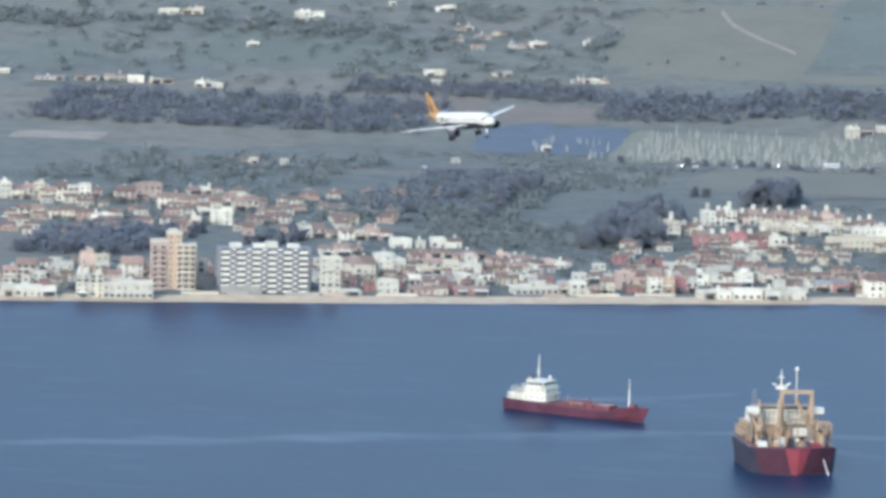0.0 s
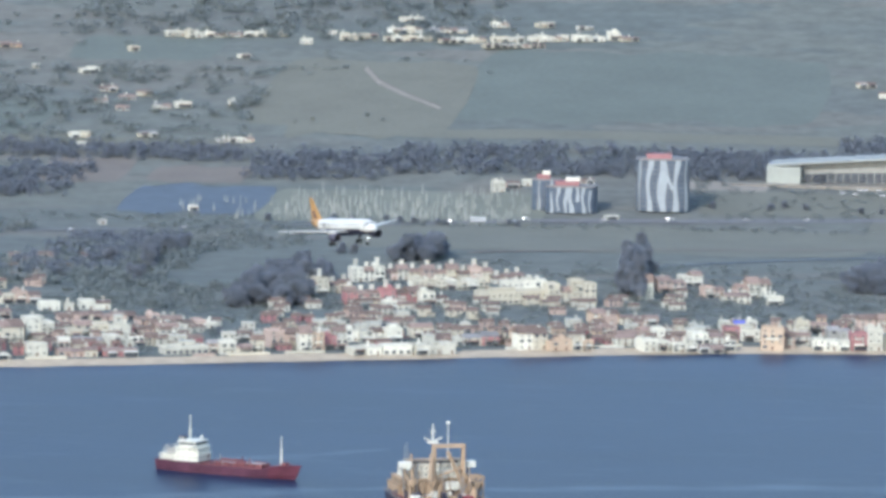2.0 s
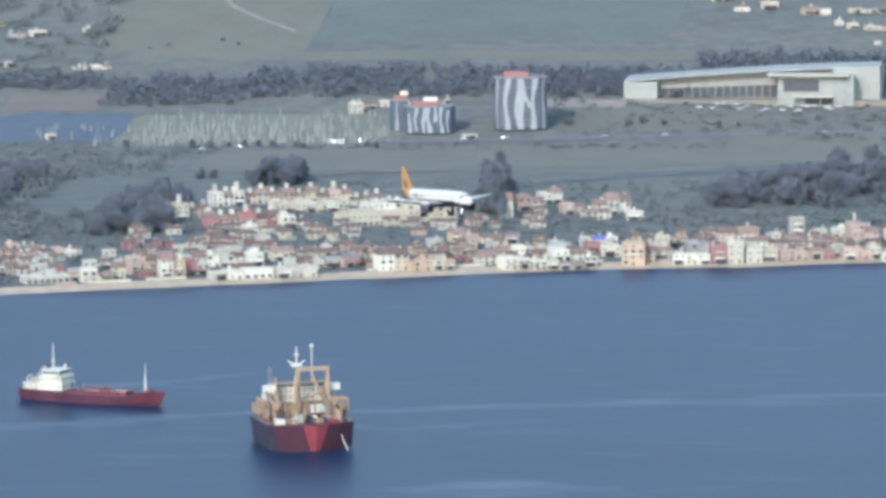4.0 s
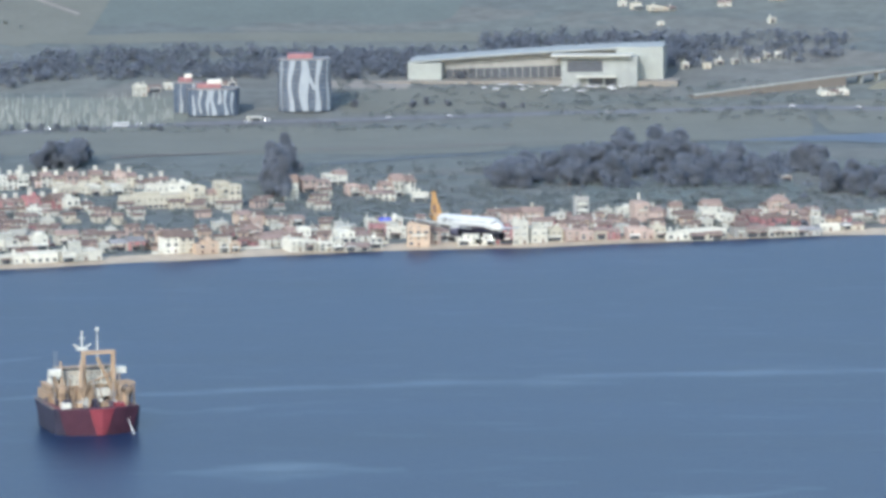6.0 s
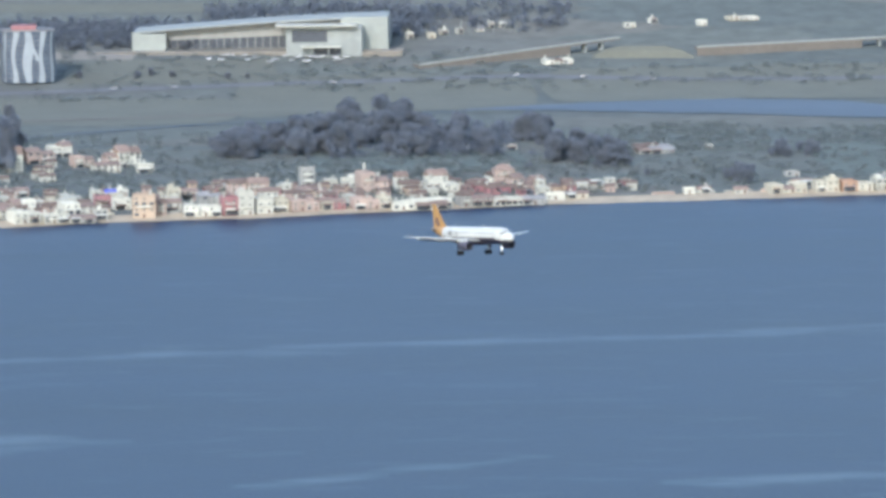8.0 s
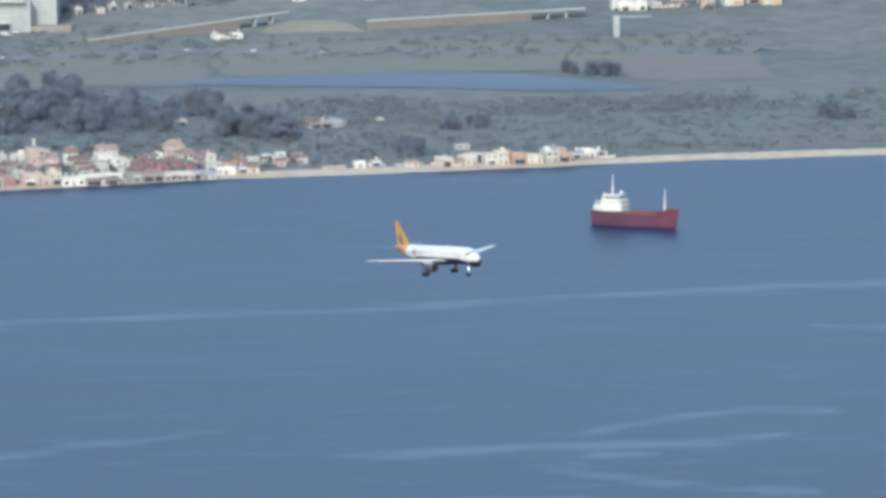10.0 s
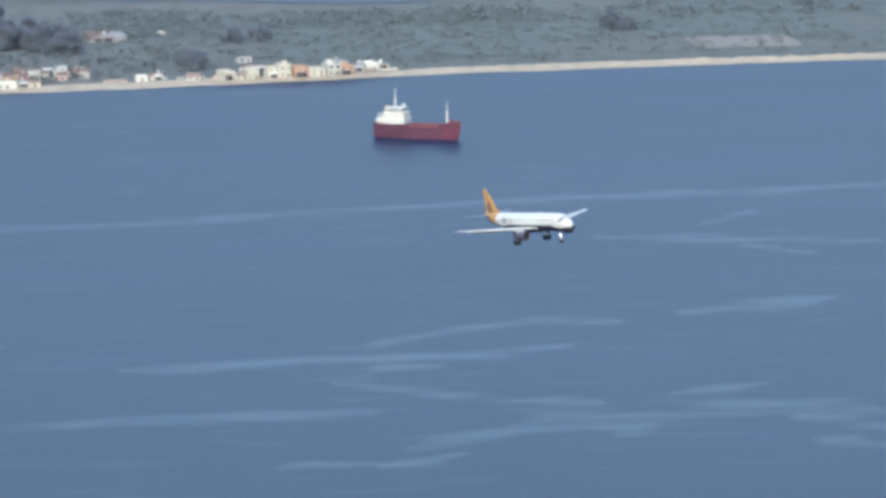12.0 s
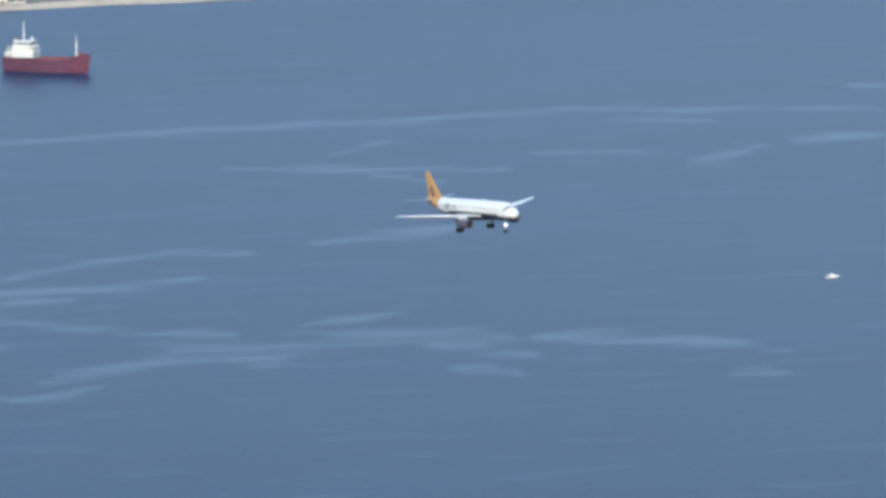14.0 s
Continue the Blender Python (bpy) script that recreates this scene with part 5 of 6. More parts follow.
def wave_tower(x, y, w, h, turn, label, bands, low=False):
    """A glass office with pale panels that swing from side to side as they rise."""
    t = thing("office_building", label, "office", "offices with wavy facades", pose(x, y, land(x, y) - 0.4, 0, 0, turn))
    d = w * 0.8
    ring = lambda z, k: [(k * w / 2 * math.copysign(abs(math.cos(a)) ** 0.55, math.cos(a)), k * d / 2 * math.copysign(abs(math.sin(a)) ** 0.55, math.sin(a)), z) for a in [2 * math.pi * i / 24 for i in range(24)]]
    part("glass_wall", loft(B(), [ring(0, 0.97), ring(h, 0.97)]), material("grey_blue_glazing", (0.075, 0.10, 0.14), 0.35, vary=0.3, size=8, specular=0.5), t, "grey blue glazing")
    n = 10
    for at, half, swing, phase, low_u, high_u, lean in bands:
        rings = []
        for k in range(n + 1):
            u = low_u + (high_u - low_u) * k / n
            px = (at + swing * math.sin(u * 6.5 + phase) + lean * (u - low_u)) * w
            pw = half * w * (1 + 0.3 * math.sin(u * 5 + phase * 2))
            edge = lambda q: -d / 2 * max(0.0, 1 - abs(2 * q / w) ** 3.6) ** 0.28 - 0.25
            rings.append([(px - pw, edge(px - pw), u * h), (px + pw, edge(px + pw), u * h), (px + pw, edge(px + pw) + 0.7, u * h), (px - pw, edge(px - pw) + 0.7, u * h)])
        part("facade_panel", loft(B(), rings), M_PANEL, t, "pale wavy facade panel")
    part("roof", loft(B(), [ring(h, 0.99), ring(h + 1.0, 0.99)]), M_SLATE, t)
    part("roof_room", box(B(), -w * 0.08, 0, h + 1, w * 0.45, d * 0.5, 3.2), M_RED, t, "red plant room on the roof")
    if low:
        part("roof_plant", box(B(), w * 0.02, 0, h + 4.2, w * 0.26, d * 0.3, 2.6), M_WHITE, t, "white housing on the roof")
    else:
        for k in range(1, 11):
            part("floor_line", loft(B(), [ring(k * h / 11, 0.976), ring(k * h / 11 + 0.45, 0.976)]), M_SLATE, t)


# panels: place across the front, half width, swing, phase, foot, top, lean
TALL_BANDS = [(-0.27, 0.042, 0.03, 1.2, 0, 1, 0.02), (-0.01, 0.07, 0.025, 2.6, 0, 1, -0.01), (0.17, 0.03, 0.01, 0, 0.42, 0.8, -0.32), (0.21, 0.045, 0.02, 1.0, 0, 1, 0.04), (0.41, 0.02, 0.01, 0.4, 0, 1, 0), (-0.43, 0.014, 0.008, 2.0, 0, 1, 0)]
LOW_BANDS = [(-0.36, 0.022, 0.012, 0.5, 0, 0.8, 0), (-0.24, 0.024, 0.02, 1.5, 0.1, 1, 0), (-0.1, 0.03, 0.015, 2.2, 0, 1, 0.02), (0.01, 0.038, 0.015, 0.8, 0, 1, -0.03), (0.12, 0.03, 0.012, 3.0, 0.45, 1, 0), (0.24, 0.03, 0.015, 1.1, 0, 1, -0.02), (0.35, 0.02, 0.012, 2.0, 0, 0.9, 0)]
SIDE_BANDS = [(-0.2, 0.025, 0.02, 0.3, 0, 1, 0), (0.2, 0.03, 0.02, 1.7, 0.2, 1, 0)]
wave_tower(-294, 3536, 41, 38, 6, "oval office tower with wavy pale and dark bands", TALL_BANDS)
wave_tower(-361, 3520, 40, 19, 4, "low office with wavy pale bands and red roof rooms", LOW_BANDS, True)
wave_tower(-381, 3527, 22, 22, 2, "dark glazed office beside the wavy offices", SIDE_BANDS, True)


M_PALE = material("pale_cladding", (0.33, 0.345, 0.31), 0.7, vary=0.15, size=8)


def exhibition_hall(x, y, turn):
    """Long hall, its roof rising gently to the far end."""
    t = thing("exhibition_hall", "long pale hall with sweeping roof and glazed front", "hall", m=pose(x, y, land(x, y) - 1.5, 0, 0, turn))
    L = 196.0
    top = lambda u: 15 + 11.0 * math.sin(u * 1.35) / math.sin(1.35)
    n = 24
    part("hall_wall", loft(B(), [[(L * k / n, 6, 0), (L * k / n, 44, 0), (L * k / n, 44, top(k / n) - 1.5), (L * k / n, 6, top(k / n) - 1.5)] for k in range(n + 1)]), M_GREY, t, "grey hall wall")
    part("roof", loft(B(), [[(L * k / n - 1, -2, top(k / n) - 1.6), (L * k / n - 1, 46, top(k / n) - 0.8), (L * k / n - 1, 46, top(k / n) + 0.4), (L * k / n - 1, -2, top(k / n) - 0.2)] for k in range(n + 1)]), M_CONCRETE, t, "pale sweeping roof")
    part("end_block", box(B(), 12, 10, 0, 26, 30, 13.5), M_PALE, t, "pale end block")
    part("end_block", box(B(), L - 18, 12, 0, 36, 30, 25.4), M_PALE, t, "pale end block")
    for k in range(17):
        px = 30 + k * 6
        g = part("glass_bay", box(B(), px, 5.8, 1.5, 5.4, 0.4, 6.5 + k * 0.2), M_GLASS, t)
        part("mullion", box(B(), px + 3, 5.4, 0.8, 0.5, 0.7, 8.5 + k * 0.2), M_CONCRETE, t)
    part("front_block", box(B(), 148, -8, -3.5, 58, 24, 23), M_CONCRETE, t, "pale front block")
    part("front_eave", box(B(), 142, -12, 19.5, 62, 28, 1.2), M_WHITE, t)
    part("front_window", box(B(), 137, -20.1, 7.5, 27, 0.4, 9), M_GLASS, t, "large dark window")
    part("front_window", box(B(), 150, -20.1, -2.5, 22, 0.4, 6.5), M_GLASS, t)
    part("canopy", box(B(), 146, -24, 3.6, 30, 8, 0.6), M_WHITE, t)
    for px in (131, 140, 152, 164, 176):
        part("pillar", box(B(), px, -26.5, -4.0, 0.8, 0.8, 8), M_CONCRETE, t)
    part("plinth", box(B(), L / 2 - 8, -4, -4.0, L + 40, 30, 4.6), M_DIRT, t)


exhibition_hall(-222, 3652, -3)


# ---- fields, roads and water on the plain ----
def field(x0, x1, y0, y1, mat, name="field", label="pale dry field between hedges", category="field"):
    seed = x0 * 0.1
    mid, half = (y0 + y1) / 2, (y1 - y0) / 2
    edge = lambda u, k: 1 + 0.22 * noise.noise((u * 5 + seed, k, 1))
    strip(name, label, mat, lambda u: (x0 + (x1 - x0) * u, mid + 0.12 * half * noise.noise((u * 4, seed, 2)) + 0.03 * (x1 - x0) * (u - 0.5)),
          lambda u: half * edge(u, 7) * (1 - abs(2 * u - 1) ** 30), category=category, lift=LIFT[0], steps=60)
    LIFT[0] += 0.008


LIFT = [0.15]
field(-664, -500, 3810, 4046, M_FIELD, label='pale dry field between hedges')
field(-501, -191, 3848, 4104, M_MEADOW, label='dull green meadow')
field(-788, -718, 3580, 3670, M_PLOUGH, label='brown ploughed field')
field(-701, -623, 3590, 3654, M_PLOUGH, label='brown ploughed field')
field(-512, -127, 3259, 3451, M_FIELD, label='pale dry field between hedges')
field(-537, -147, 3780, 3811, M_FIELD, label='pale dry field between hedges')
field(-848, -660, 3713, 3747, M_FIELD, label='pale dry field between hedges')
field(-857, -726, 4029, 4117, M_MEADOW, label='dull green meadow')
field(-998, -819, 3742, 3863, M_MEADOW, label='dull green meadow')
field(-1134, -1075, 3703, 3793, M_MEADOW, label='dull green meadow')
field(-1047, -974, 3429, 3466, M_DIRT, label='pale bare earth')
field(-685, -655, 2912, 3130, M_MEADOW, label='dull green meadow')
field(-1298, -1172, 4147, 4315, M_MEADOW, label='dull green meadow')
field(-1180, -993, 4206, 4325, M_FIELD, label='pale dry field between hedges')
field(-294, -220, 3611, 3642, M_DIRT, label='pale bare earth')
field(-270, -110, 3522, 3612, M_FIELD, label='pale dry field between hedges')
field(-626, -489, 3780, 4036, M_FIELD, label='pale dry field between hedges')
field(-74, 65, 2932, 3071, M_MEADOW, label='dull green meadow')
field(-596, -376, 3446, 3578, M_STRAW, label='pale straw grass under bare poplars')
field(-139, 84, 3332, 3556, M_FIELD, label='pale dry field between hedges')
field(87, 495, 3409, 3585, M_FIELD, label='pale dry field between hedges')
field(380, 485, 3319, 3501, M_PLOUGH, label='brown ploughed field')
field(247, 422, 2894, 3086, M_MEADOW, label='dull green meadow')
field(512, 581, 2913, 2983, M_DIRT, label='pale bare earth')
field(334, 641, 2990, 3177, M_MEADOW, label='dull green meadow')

strip("pond", "long still pond in the marsh", M_POND, bend((30, 3350), (95, 3362), (160, 3361), (225, 3356), (300, 3328), (390, 3262)),
      lambda u: float(np.interp(u, (0, 0.2, 0.4, 0.6, 0.8, 0.93, 1), (3, 26, 46, 60, 66, 30, 0))) + 5 * noise.noise((u * 12, 0, 2)) * min(1, 8 * (1 - u)), category="pond", lift=0.5, steps=120)
field(-701, -590, 3465, 3579, M_GREENHOUSE, "greenhouse_roof", "long blue plastic covered beds", "greenhouse")
strip("canal", "narrow dark channel across the meadows", M_POND, bend((-289, 3166), (-186, 3232), (-71, 3296), (74, 3361)), lambda u: 3.5, category="canal", lift=0.45)
strip("dirt_track", "pale dirt track climbing the slope", M_DIRT, bend((-591, 4019), (-573, 3970), (-543, 3926), (-508, 3882)), lambda u: 7 - 3 * u, category="track", lift=0.45)
strip("red_bank", "long reddish earth bank", M_PLOUGH, bend((-403, 3236), (-271, 3298), (-128, 3337)), lambda u: 5, category="bank", lift=0.45)
ROAD = bend((-868, 3243), (-760, 3320), (-547, 3419), (-386, 3471), (-201, 3501), (79, 3544), (184, 3526), (516, 3525))
strip("road", "grey main road across the plain", M_ASPHALT, ROAD, lambda u: 7, category="road", lift=0.55, steps=160)


# ---- raised roads ----
def ramp(name, a, b, za, zb, label):
    """A raised road on piers, from a to b."""
    ax, ay = a
    bx, by = b
    L = math.hypot(bx - ax, by - ay)
    t = thing(name, label, "viaduct", "raised roads", pose(ax, ay, land(ax, ay), 0, 0, math.degrees(math.atan2(by - ay, bx - ax))))
    rise = zb - za
    lift = lambda u: za + rise * u + (land(bx, by) - land(ax, ay)) * u
    n = 12
    part("deck", loft(B(), [[(L * k / n, -5, lift(k / n) - 1.4), (L * k / n, 5, lift(k / n) - 1.4), (L * k / n, 5, lift(k / n)), (L * k / n, -5, lift(k / n))] for k in range(n + 1)]), M_PLOUGH, t, "brown shaded side wall")
    part("parapet", loft(B(), [[(L * k / n, -5.4, lift(k / n) - 0.3), (L * k / n, -4.8, lift(k / n) - 0.3), (L * k / n, -4.8, lift(k / n) + 1.1), (L * k / n, -5.4, lift(k / n) + 1.1)] for k in range(n + 1)]), M_CONCRETE, t, "pale concrete parapet")
    for k in range(1, n):
        part("pier", box(B(), L * k / n, 0, -3, 1.6, 6, max(1, lift(k / n) + 1.8)), M_CONCRETE, t)
    part("side_wall", loft(B(), [[(L * k / n, -4.9, -4), (L * k / n, -4.3, -4), (L * k / n, -4.3, lift(k / n) - 1.3), (L * k / n, -4.9, lift(k / n) - 1.3)] for k in range(n - 2)]), M_PLOUGH, t, "brown retaining wall")
    return t


ramp("viaduct", (-5, 3581), (150, 3650), 2, 9, "pale ramp climbing to a bridge over the railway")
ramp("viaduct", (209, 3627), (381, 3663), 6, 6.5, "long level viaduct with pale parapet")
bm = B()
tagged(thing("abutment", "pale earth bank between the ramps", "bank", m=pose(*(168, 3629), 0)), kind="structure")
bank = bpy.data.objects["abutment"]
bank.location.z = land(bank.location.x, bank.location.y)
part("bank_body", loft(bm, [[(-34 * k, -12 * k, z), (34 * k, -12 * k, z), (34 * k, 12 * k, z), (-34 * k, 12 * k, z)] for k, z in ((1.2, -2), (0.9, 3.5), (0.5, 7))]), M_FIELD, bank)
post = thing("gate_tower", "pale concrete portal by the viaduct", "tower", m=pose(*(398, 3584), 0))
post.location.z = land(post.location.x, post.location.y) - 0.5
part("shaft", box(B(), 0, 0, 0, 4.5, 3.5, 17), M_CONCRETE, post)
part("beam", box(B(), 12, 0, 15.6, 30, 1.5, 0.7), M_CONCRETE, post)


# ---- trees ----
trees = random.Random(5)


def leaf_quads(verts, faces, normals, cx, cy, cz, rx, rz, count, size, rnd, lump_count=14, fat=(0.36, 0.6), spread=0.34):
    """Leaf clumps through an uneven crown of several lumps; leaves turn outwards and up to the light."""
    lumps = [(rnd.gauss(0, spread), rnd.gauss(0, spread), rnd.uniform(-0.8, 0.8), rnd.uniform(*fat)) for _ in range(lump_count)]
    for _ in range(count):
        lx, ly, lz, lr = lumps[rnd.randrange(lump_count)]
        a, e = rnd.uniform(0, 6.283), math.asin(rnd.uniform(-0.9, 1))
        narrow, deep = 1 - 0.45 * max(0, lz), lr * rnd.uniform(0.3, 1) ** 0.5
        ox, oy, oz = math.cos(a) * math.cos(e), math.sin(a) * math.cos(e), math.sin(e)
        qx, qy, qz = lx * narrow + deep * ox, ly * narrow + deep * oy, lz * 0.8 + deep * 0.7 * oz
        px, py, pz = cx + rx * qx, cy + rx * qy, cz + rz * qz
        face_up = Vector((qx * 0.5 + 0.2 * ox, qy * 0.5 + 0.2 * oy, qz * 0.4 + 1.05 + 0.2 * oz)).normalized()
        s = size * rnd.uniform(0.5, 1.2)
        lie = Vector((ox + rnd.gauss(0, 0.3), oy + rnd.gauss(0, 0.3), max(oz, -0.2) + 0.35 + rnd.gauss(0, 0.3))).normalized() + 0.5 * face_up
        u = lie.orthogonal().normalized() * s
        v = u.cross(lie).normalized() * s
        k = len(verts)
        verts += [(px - u.x, py - u.y, pz - u.z), (px + v.x, py + v.y, pz + v.z), (px + u.x, py + u.y, pz + u.z), (px - v.x * 0.8, py - v.y * 0.8, pz - v.z * 0.8)]
        normals += [face_up] * 4
        faces.append((k, k + 1, k + 2, k + 3))


def leaf_mesh(name, verts, faces, normals, mat):
    me = bpy.data.meshes.new(name)
    me.from_pydata(verts, [], faces)
    me.materials.append(mat)
    me.polygons.foreach_set("use_smooth", [True] * len(me.polygons))
    me.normals_split_custom_set_from_vertices(normals)
    return me


def crown_mesh(rx, rz, count, size, mat, seed):
    verts, faces, normals = [], [], []
    leaf_quads(verts, faces, normals, 0, 0, 0, rx, rz, count, size, random.Random(seed))
    return leaf_mesh("crown", verts, faces, normals, mat)


def trunk_mesh(h, seed):
    rnd = random.Random(seed)
    bm = rod(B(), (0, 0, -0.5), (0.2, 0, h), 0.4, 0.16, 7)
    for k in range(5):
        a = k * 1.3 + rnd.random()
        rod(bm, (0.1, 0, h * (0.5 + 0.08 * k)), (math.cos(a) * 2.4, math.sin(a) * 2.4, h * (0.8 + 0.1 * k)), 0.16, 0.05, 5)
    return mesh_of(bm, "trunk", M_BARK)


CROWNS = {"round": [(crown_mesh(4.6, 4.0, 1100, 0.5, M_LEAF, s), 5.2) for s in range(4)], "dark": [(crown_mesh(5.8, 6.0, 2500, 0.6, M_DARKLEAF, 20 + s), 5.4) for s in range(4)],
          "tall": [(crown_mesh(4.7, 9.5, 2200, 0.62, M_DARKLEAF, 40 + s), 9.5) for s in range(3)]}
TRUNKS = [trunk_mesh(6.5, s) for s in range(3)]
TREE_WORDS = {"round": "olive green broad tree", "dark": "dark bushy evergreen tree", "tall": "tall dark eucalyptus tree"}


def tree(x, y, kind, size, group="trees"):
    t = thing("tree", TREE_WORDS[kind], "tree", group)
    t.matrix_basis = pose(x, y, land(x, y), 0, 0, trees.uniform(0, 360)) @ Matrix.Diagonal((size, size, size * trees.uniform(0.85, 1.2), 1))
    me, z = trees.choice(CROWNS[kind])
    piece("trunk", trees.choice(TRUNKS), t, 0, 0, 0)
    piece("crown", me, t, 0, 0, z)


# groves: x0, x1, y0, y1, count, size, kind
GROVES_A = [
    (-504, -465, 2862, 3051, 20, 1.25, 'dark'),
    (-446, -418, 3145, 3232, 8, 1.45, 'dark'),
    (-280, -259, 2909, 3133, 12, 1.6, 'tall'),
    (-625, -594, 3065, 3222, 10, 1.3, 'dark'),
    (-133, -94, 3021, 3130, 14, 1.3, 'dark'),
    (-86, -19, 3038, 3187, 26, 1.5, 'dark'),
    (-57, -1, 3166, 3247, 9, 1.7, 'dark'),
    (-19, 43, 3024, 3147, 22, 1.25, 'dark'),
    (63, 85, 3091, 3166, 5, 1.6, 'dark'),
    (79, 127, 2944, 3067, 18, 1.3, 'dark'),
    (-127, -98, 3062, 3155, 10, 1.2, 'dark'),
    (219, 256, 3004, 3066, 10, 0.7, 'dark'),
    (186, 201, 2849, 2881, 4, 0.85, 'dark'),
    (337, 349, 3378, 3400, 2, 0.9, 'dark'),
]
GROVES_B = [
    (350, 380, 3350, 3387, 6, 0.9, 'dark'),
    (-508, -463, 2851, 3028, 26, 1.4, 'dark'),
    (-447, -419, 3158, 3230, 8, 1.4, 'dark'),
    (-749, -731, 2719, 2841, 10, 0.8, 'dark'),
    (-695, -665, 2770, 2843, 14, 0.8, 'dark'),
    (-658, -652, 2529, 2551, 3, 0.6, 'tall'),
    (-592, -579, 2973, 3026, 3, 0.9, 'dark'),
    (-842, -830, 2966, 3001, 4, 0.6, 'round'),
    (-497, -479, 3206, 3226, 3, 0.6, 'dark'),
    (468, 495, 3029, 3073, 8, 0.75, 'dark'),
    (184, 199, 2862, 2895, 5, 0.75, 'dark'),
    (-640, -505, 3818, 3850, 4, 0.42, 'round'),
    (-268, -112, 3536, 3552, 7, 0.5, 'dark'),
    (-596, -390, 3440, 3450, 12, 0.5, 'dark'),
]
GROVES = GROVES_A + GROVES_B
for x0, x1, y0, y1, n, size, kind in GROVES:
    for _ in range(n):
        tree(trees.uniform(x0, x1), trees.uniform(y0, y1), kind, size * trees.uniform(0.75, 1.15))
for _ in range(44):
    x = trees.uniform(-800, 170)
    tree(x, shore(x) + trees.uniform(24, 190), trees.choice(("round", "round", "dark")), trees.uniform(0.28, 0.62), "garden trees in the town")


# woods and scrub beyond counting: x0, x1, y0, y1, count, height, kind
def wood(name, label, rows, mat, size, wide=0.5, high=0.52, share=1.0):
    verts, faces, normals = [], [], []
    for x0, x1, y0, y1, n, h, kind in rows:
        for _ in range(int(n * share)):
            u, v = trees.random(), trees.random()
            x, y = x0 + (x1 - x0) * u + trees.gauss(0, 4), y0 + (y1 - y0) * v + 0.03 * (x1 - x0) * (u - 0.5) + trees.gauss(0, 3)
            if y < shore(x) + 26:
                continue
            k = h * trees.uniform(0.65, 1.2)
            leaf_quads(verts, faces, normals, x, y, land(x, y) + k * high * 0.8, k * wide * trees.uniform(0.8, 1.6), k * high, 74, size * k * 0.6, trees, 5, (0.5, 0.78), 0.38)
    tagged(new(name, leaf_mesh(name, verts, faces, normals, mat)), label, "trees", kind="stuff")


WOODS_A = [
    (-838, -639, 3670, 3714, 260, 8, 'd'),
    (-626, -517, 3614, 3709, 190, 9, 'd'),
    (-517, -142, 3647, 3742, 620, 9, 'd'),
    (-299, -167, 3683, 3742, 160, 8, 'd'),
    (-168, 8, 3694, 3794, 380, 10, 'd'),
    (8, 114, 3716, 3811, 110, 8, 'd'),
    (-1064, -750, 3515, 3641, 620, 9, 'd'),
    (-815, -746, 2682, 2819, 260, 9, 'd'),
    (-688, -614, 3014, 3294, 300, 9, 'd'),
    (-86, -7, 3017, 3285, 160, 9, 'd'),
    (-7, 62, 3025, 3212, 150, 9, 'd'),
]
WOODS = WOODS_A
HILL_WOODS_A = [
    (-685, -579, 2951, 3238, 300, 9, 'd'),
    (-607, -507, 2822, 2972, 110, 7, 'd'),
    (-937, -742, 3111, 3375, 180, 8.049999999999999, 'd'),
    (-1196, -833, 3855, 3906, 120, 9.2, 'd'),
    (-1138, -793, 3670, 3981, 150, 8.049999999999999, 'd'),
    (-875, -494, 4126, 4430, 285, 10.35, 'd'),
    (-849, -656, 3717, 4006, 142, 8.049999999999999, 'd'),
    (343, 664, 3100, 3209, 90, 6.8999999999999995, 'd'),
]
HILL_WOODS = HILL_WOODS_A
SCRUB_A = [
    (-768, -134, 3432, 3462, 160, 4, 's'),
    (-657, -520, 3235, 3413, 160, 6, 's'),
    (-630, -313, 2762, 2990, 280, 5, 's'),
    (-450, -111, 2865, 3185, 320, 5, 's'),
    (-281, 63, 2852, 3037, 330, 5, 's'),
    (-286, 78, 3506, 3643, 260, 4, 's'),
    (-122, 121, 2909, 2994, 120, 5, 's'),
    (128, 222, 3039, 3231, 170, 5, 's'),
    (120, 415, 2839, 3192, 480, 4, 's'),
    (265, 452, 3096, 3201, 240, 4.5, 's'),
    (-103, 507, 3492, 3588, 260, 5, 's'),
    (245, 618, 2880, 3166, 420, 4, 's'),
    (-862, -682, 2862, 3111, 200, 6, 's'),
    (-1223, -480, 3978, 4290, 150, 6, 's'),
]
SCRUB = SCRUB_A
wood("dark_wood", "dark belts of trees, blue haze painted into their leaves", WOODS, M_DARKLEAF, 0.16)
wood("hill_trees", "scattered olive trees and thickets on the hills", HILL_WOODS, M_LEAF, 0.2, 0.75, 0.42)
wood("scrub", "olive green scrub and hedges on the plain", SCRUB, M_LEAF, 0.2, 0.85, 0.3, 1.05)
GARDENS = [(x, x + 40, shore(x + 20) + 26, shore(x + 20) + 185, 34, 4.2, "s") for x in range(-800, 200, 40)]
wood("garden_shrubs", "olive green shrubs in the gardens of the town", GARDENS, M_LEAF, 0.2, 0.6, 0.5)


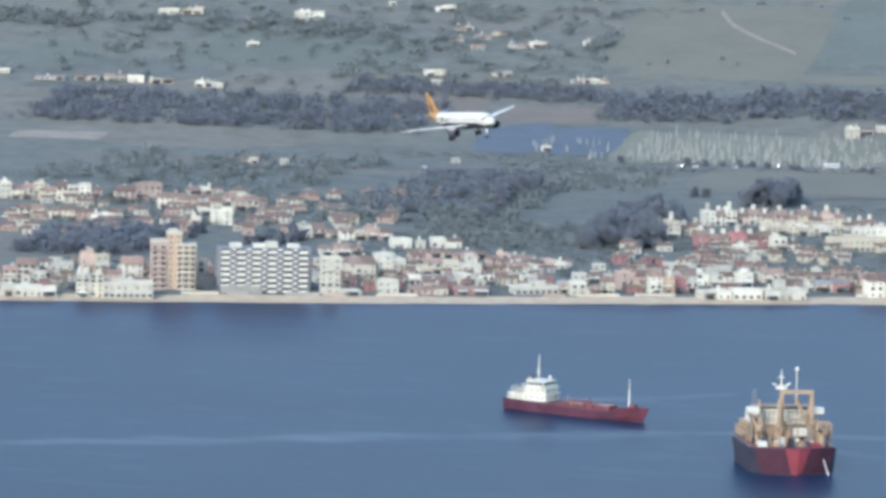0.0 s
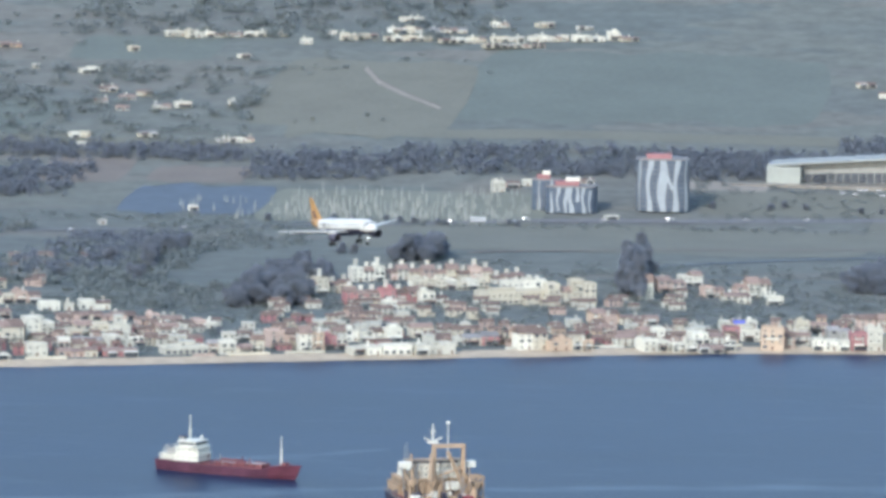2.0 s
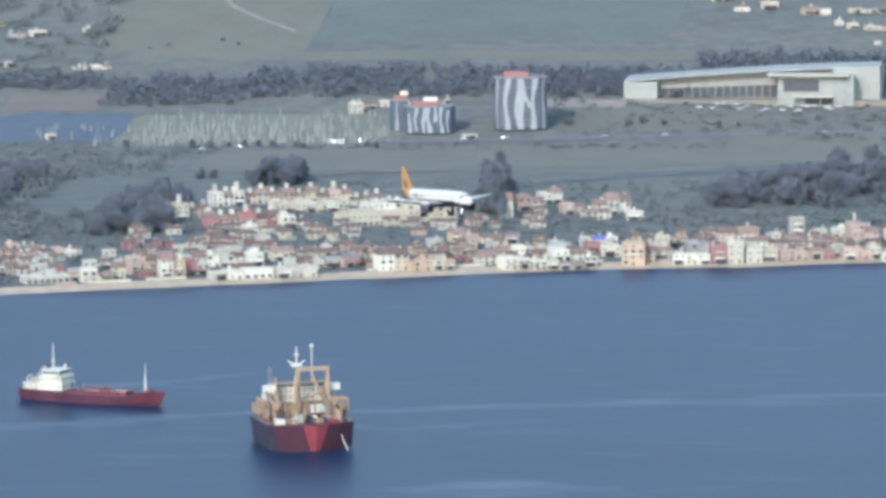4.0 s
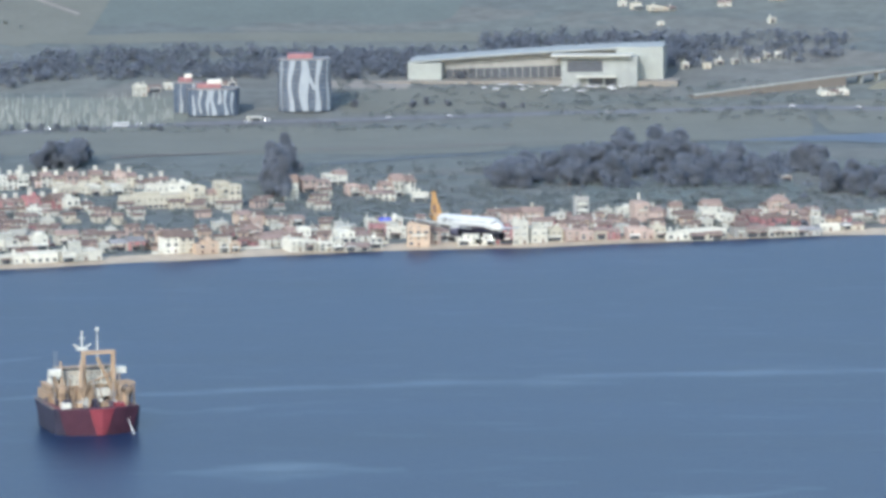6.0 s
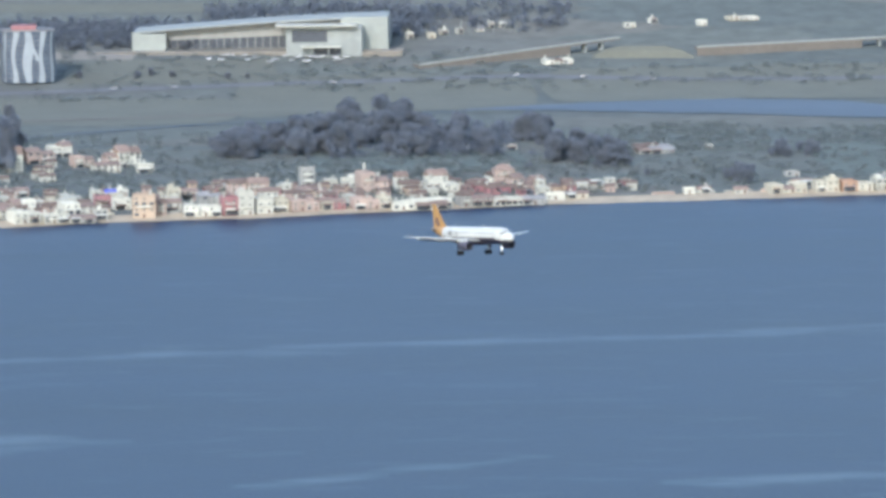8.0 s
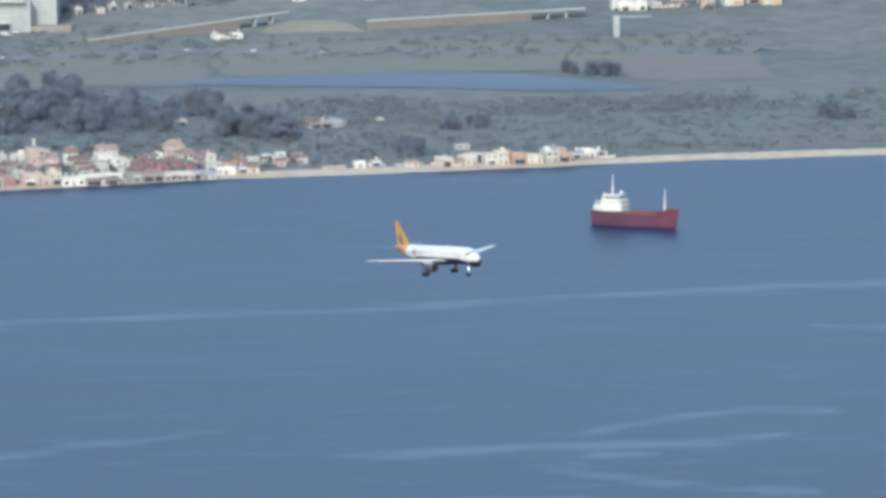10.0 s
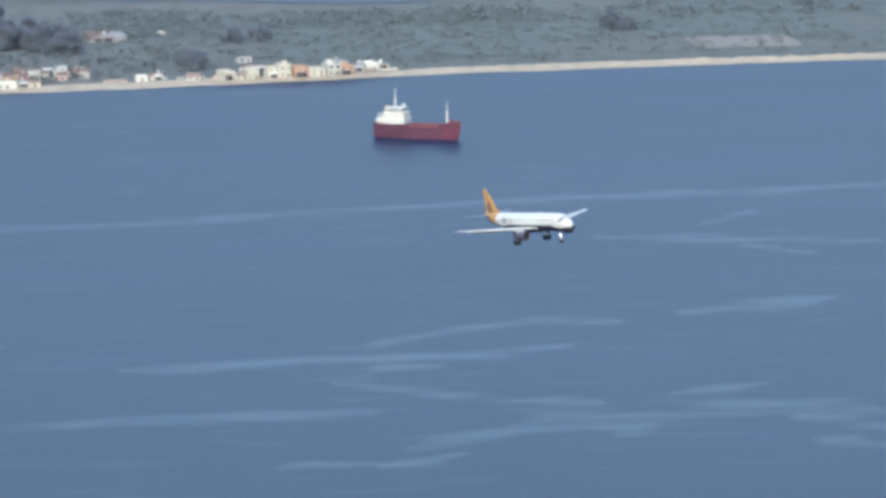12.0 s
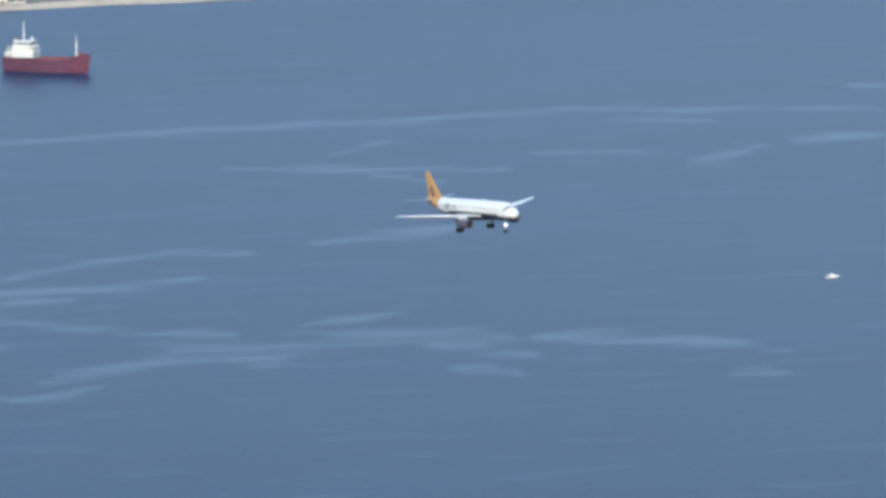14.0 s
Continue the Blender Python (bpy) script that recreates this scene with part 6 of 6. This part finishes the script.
# rows of pale slender poplars beside the road
POPLARS_A = [
    (-578, -385, 3448, 3575, 190, 8, 'p'),
    (-654, -387, 3450, 3524, 70, 7, 'p'),
    (-572, -422, 3444, 3534, 110, 8, 'p'),
    (-22, 82, 3702, 3745, 30, 6, 'p'),
]
POPLARS = POPLARS_A
bm = B()
for x0, x1, y0, y1, n, h, kind in POPLARS:
    for _ in range(n):
        x, y = trees.uniform(x0, x1), trees.uniform(y0, y1)
        z, k = land(x, y), h * trees.uniform(0.6, 1.2)
        rod(bm, (x, y, z - 0.3), (x + trees.uniform(-0.3, 0.3), y, z + k), trees.uniform(0.35, 0.8), 0.15, 5)
tagged(new("bare_poplars", mesh_of(bm, "bare_poplars", M_POSTS)), "rows of pale bare poplar trunks by the road", "trees", kind="stuff")


# ---- things on the roads and on the beach ----
def vehicle(x, y, turn, long=False, lit=False):
    L, W, Hh = (11.5, 2.6, 3.2) if long else (4.6, 1.85, 1.45)
    t = thing("bus" if long else "car", "white bus on the main road" if long else "pale car on the main road", "bus" if long else "car", "traffic on the main road", pose(x, y, land(x, y) + 0.57, 0, 0, turn))
    if long:
        part("body", box(B(), 0, 0, 0.5, L, W, Hh - 0.5), M_CARPAINT, t)
        part("window_band", box(B(), 0, 0, 1.6, L - 0.8, W + 0.06, 0.9), M_GLASS, t)
    else:
        part("body", loft(B(), [[(L * a, -W / 2, 0.3), (L * a, W / 2, 0.3), (L * a, W / 2 * 0.95, z), (L * a, -W / 2 * 0.95, z)] for a, z in ((-0.5, 0.75), (-0.42, 0.95), (0.2, 0.95), (0.5, 0.7))]), M_CARPAINT, t)
        part("cabin", loft(B(), [[(L * a, -W * 0.44, 0.93), (L * a, W * 0.44, 0.93), (L * a, W * 0.38, z), (L * a, -W * 0.38, z)] for a, z in ((-0.42, 0.97), (-0.3, Hh), (0.05, Hh), (0.2, 0.97))]), M_GLASS, t)
    for wx in (-0.3, 0.3):
        for sd in (-1, 1):
            part("wheel", rod(B(), (L * wx, sd * W * 0.5 - 0.1, 0.33), (L * wx, sd * W * 0.5 + 0.1, 0.33), 0.33, 0.33, 12), M_RUBBER, t)
    if lit:
        # Glowing blocks, made oversized so that they show from the side.
        for sd in (-1, 1):
            part("headlight", box(B(), L * 0.5, sd * W * 0.34, 0.5, 0.5, 0.6, 0.5), M_LAMP, t, "oversized glowing block at the headlight")
    return t


def on_road(u):
    x, y = ROAD(u)
    a, b = ROAD(u - 0.002), ROAD(u + 0.002)
    return x, y, math.degrees(math.atan2(b[1] - a[1], b[0] - a[0]))


vehicle(*on_road(0.395), long=True)
for u in (0.18, 0.23, 0.31, 0.335, 0.42, 0.47, 0.55, 0.58, 0.64, 0.71, 0.77, 0.84):
    x, y, a = on_road(u)
    vehicle(x, y + 2.5 * (1 if int(u * 100) % 2 else -1), a + (0 if int(u * 100) % 2 else 180))
DRIVEN = [(vehicle(*on_road(u0), lit=True), u0, u1) for u0, u1 in ((0.30, 0.415), (0.36, 0.47), (0.44, 0.34), (0.52, 0.43))]
for k in range(26):
    x = trees.uniform(-170, -40)
    y = 3612 + trees.uniform(-14, 10)
    c = vehicle(x, y, trees.uniform(-10, 10))
    c.location.z = land(x, y) + 1.0
    tagged(c, "parked car in front of the hall", group="parked cars")


# ---- what moves ----
def motions():
    walk(airliner, [(t, pose(x, y, z, bank, -nose_up, heading)) for t, x, y, z, heading, nose_up, bank in FLIGHT])
    for car, u0, u1 in DRIVEN:
        rows = []
        for k in range(15):
            x, y, a = on_road(u0 + (u1 - u0) * k / 14)
            rows.append((k * 1.0, pose(x, y + (2.5 if u1 < u0 else -2.5), land(x, y) + 1.62, 0, 0, a + (180 if u1 < u0 else 0))))
        walk(car, rows)


FLIGHT = [
    (0.0, -241.2, 1191.8, 207.5, -52.3, 4.4, 11.0),
    (0.5, -224.8, 1190.3, 205.0, -52.0, 3.6, 8.6),
    (1.0, -209.1, 1188.2, 203.1, -53.8, 3.5, 8.3),
    (1.5, -193.9, 1186.1, 200.8, -54.8, 4.1, 6.8),
    (2.0, -178.6, 1182.8, 198.0, -55.5, 4.4, 3.8),
    (4.5, -102.0, 1160.6, 186.0, -57.3, 2.9, -1.7),
    (5.0, -86.5, 1154.9, 184.0, -59.2, 3.1, -2.9),
    (5.5, -71.3, 1148.7, 181.4, -58.8, 2.5, -5.5),
    (6.0, -55.7, 1142.1, 179.4, -58.4, 2.7, -7.7),
    (6.5, -39.1, 1135.1, 177.4, -58.2, 3.4, -7.4),
    (7.0, -22.0, 1127.6, 175.7, -58.4, 4.4, -5.3),
    (9.5, 62.0, 1083.1, 167.1, -62.9, 4.2, 1.1),
    (10.5, 94.9, 1062.0, 163.4, -64.3, 4.8, 2.6),
    (11.0, 111.3, 1050.7, 161.1, -65.0, 5.5, 3.1),
    (11.5, 127.1, 1038.8, 159.3, -66.0, 5.7, 3.6),
    (12.5, 158.6, 1014.6, 155.6, -68.2, 6.3, 4.7),
    (13.0, 173.4, 1001.3, 153.7, -68.9, 6.1, 4.0),
    (14.0, 202.2, 974.0, 150.7, -70.9, 4.7, 2.1),
]
motions()
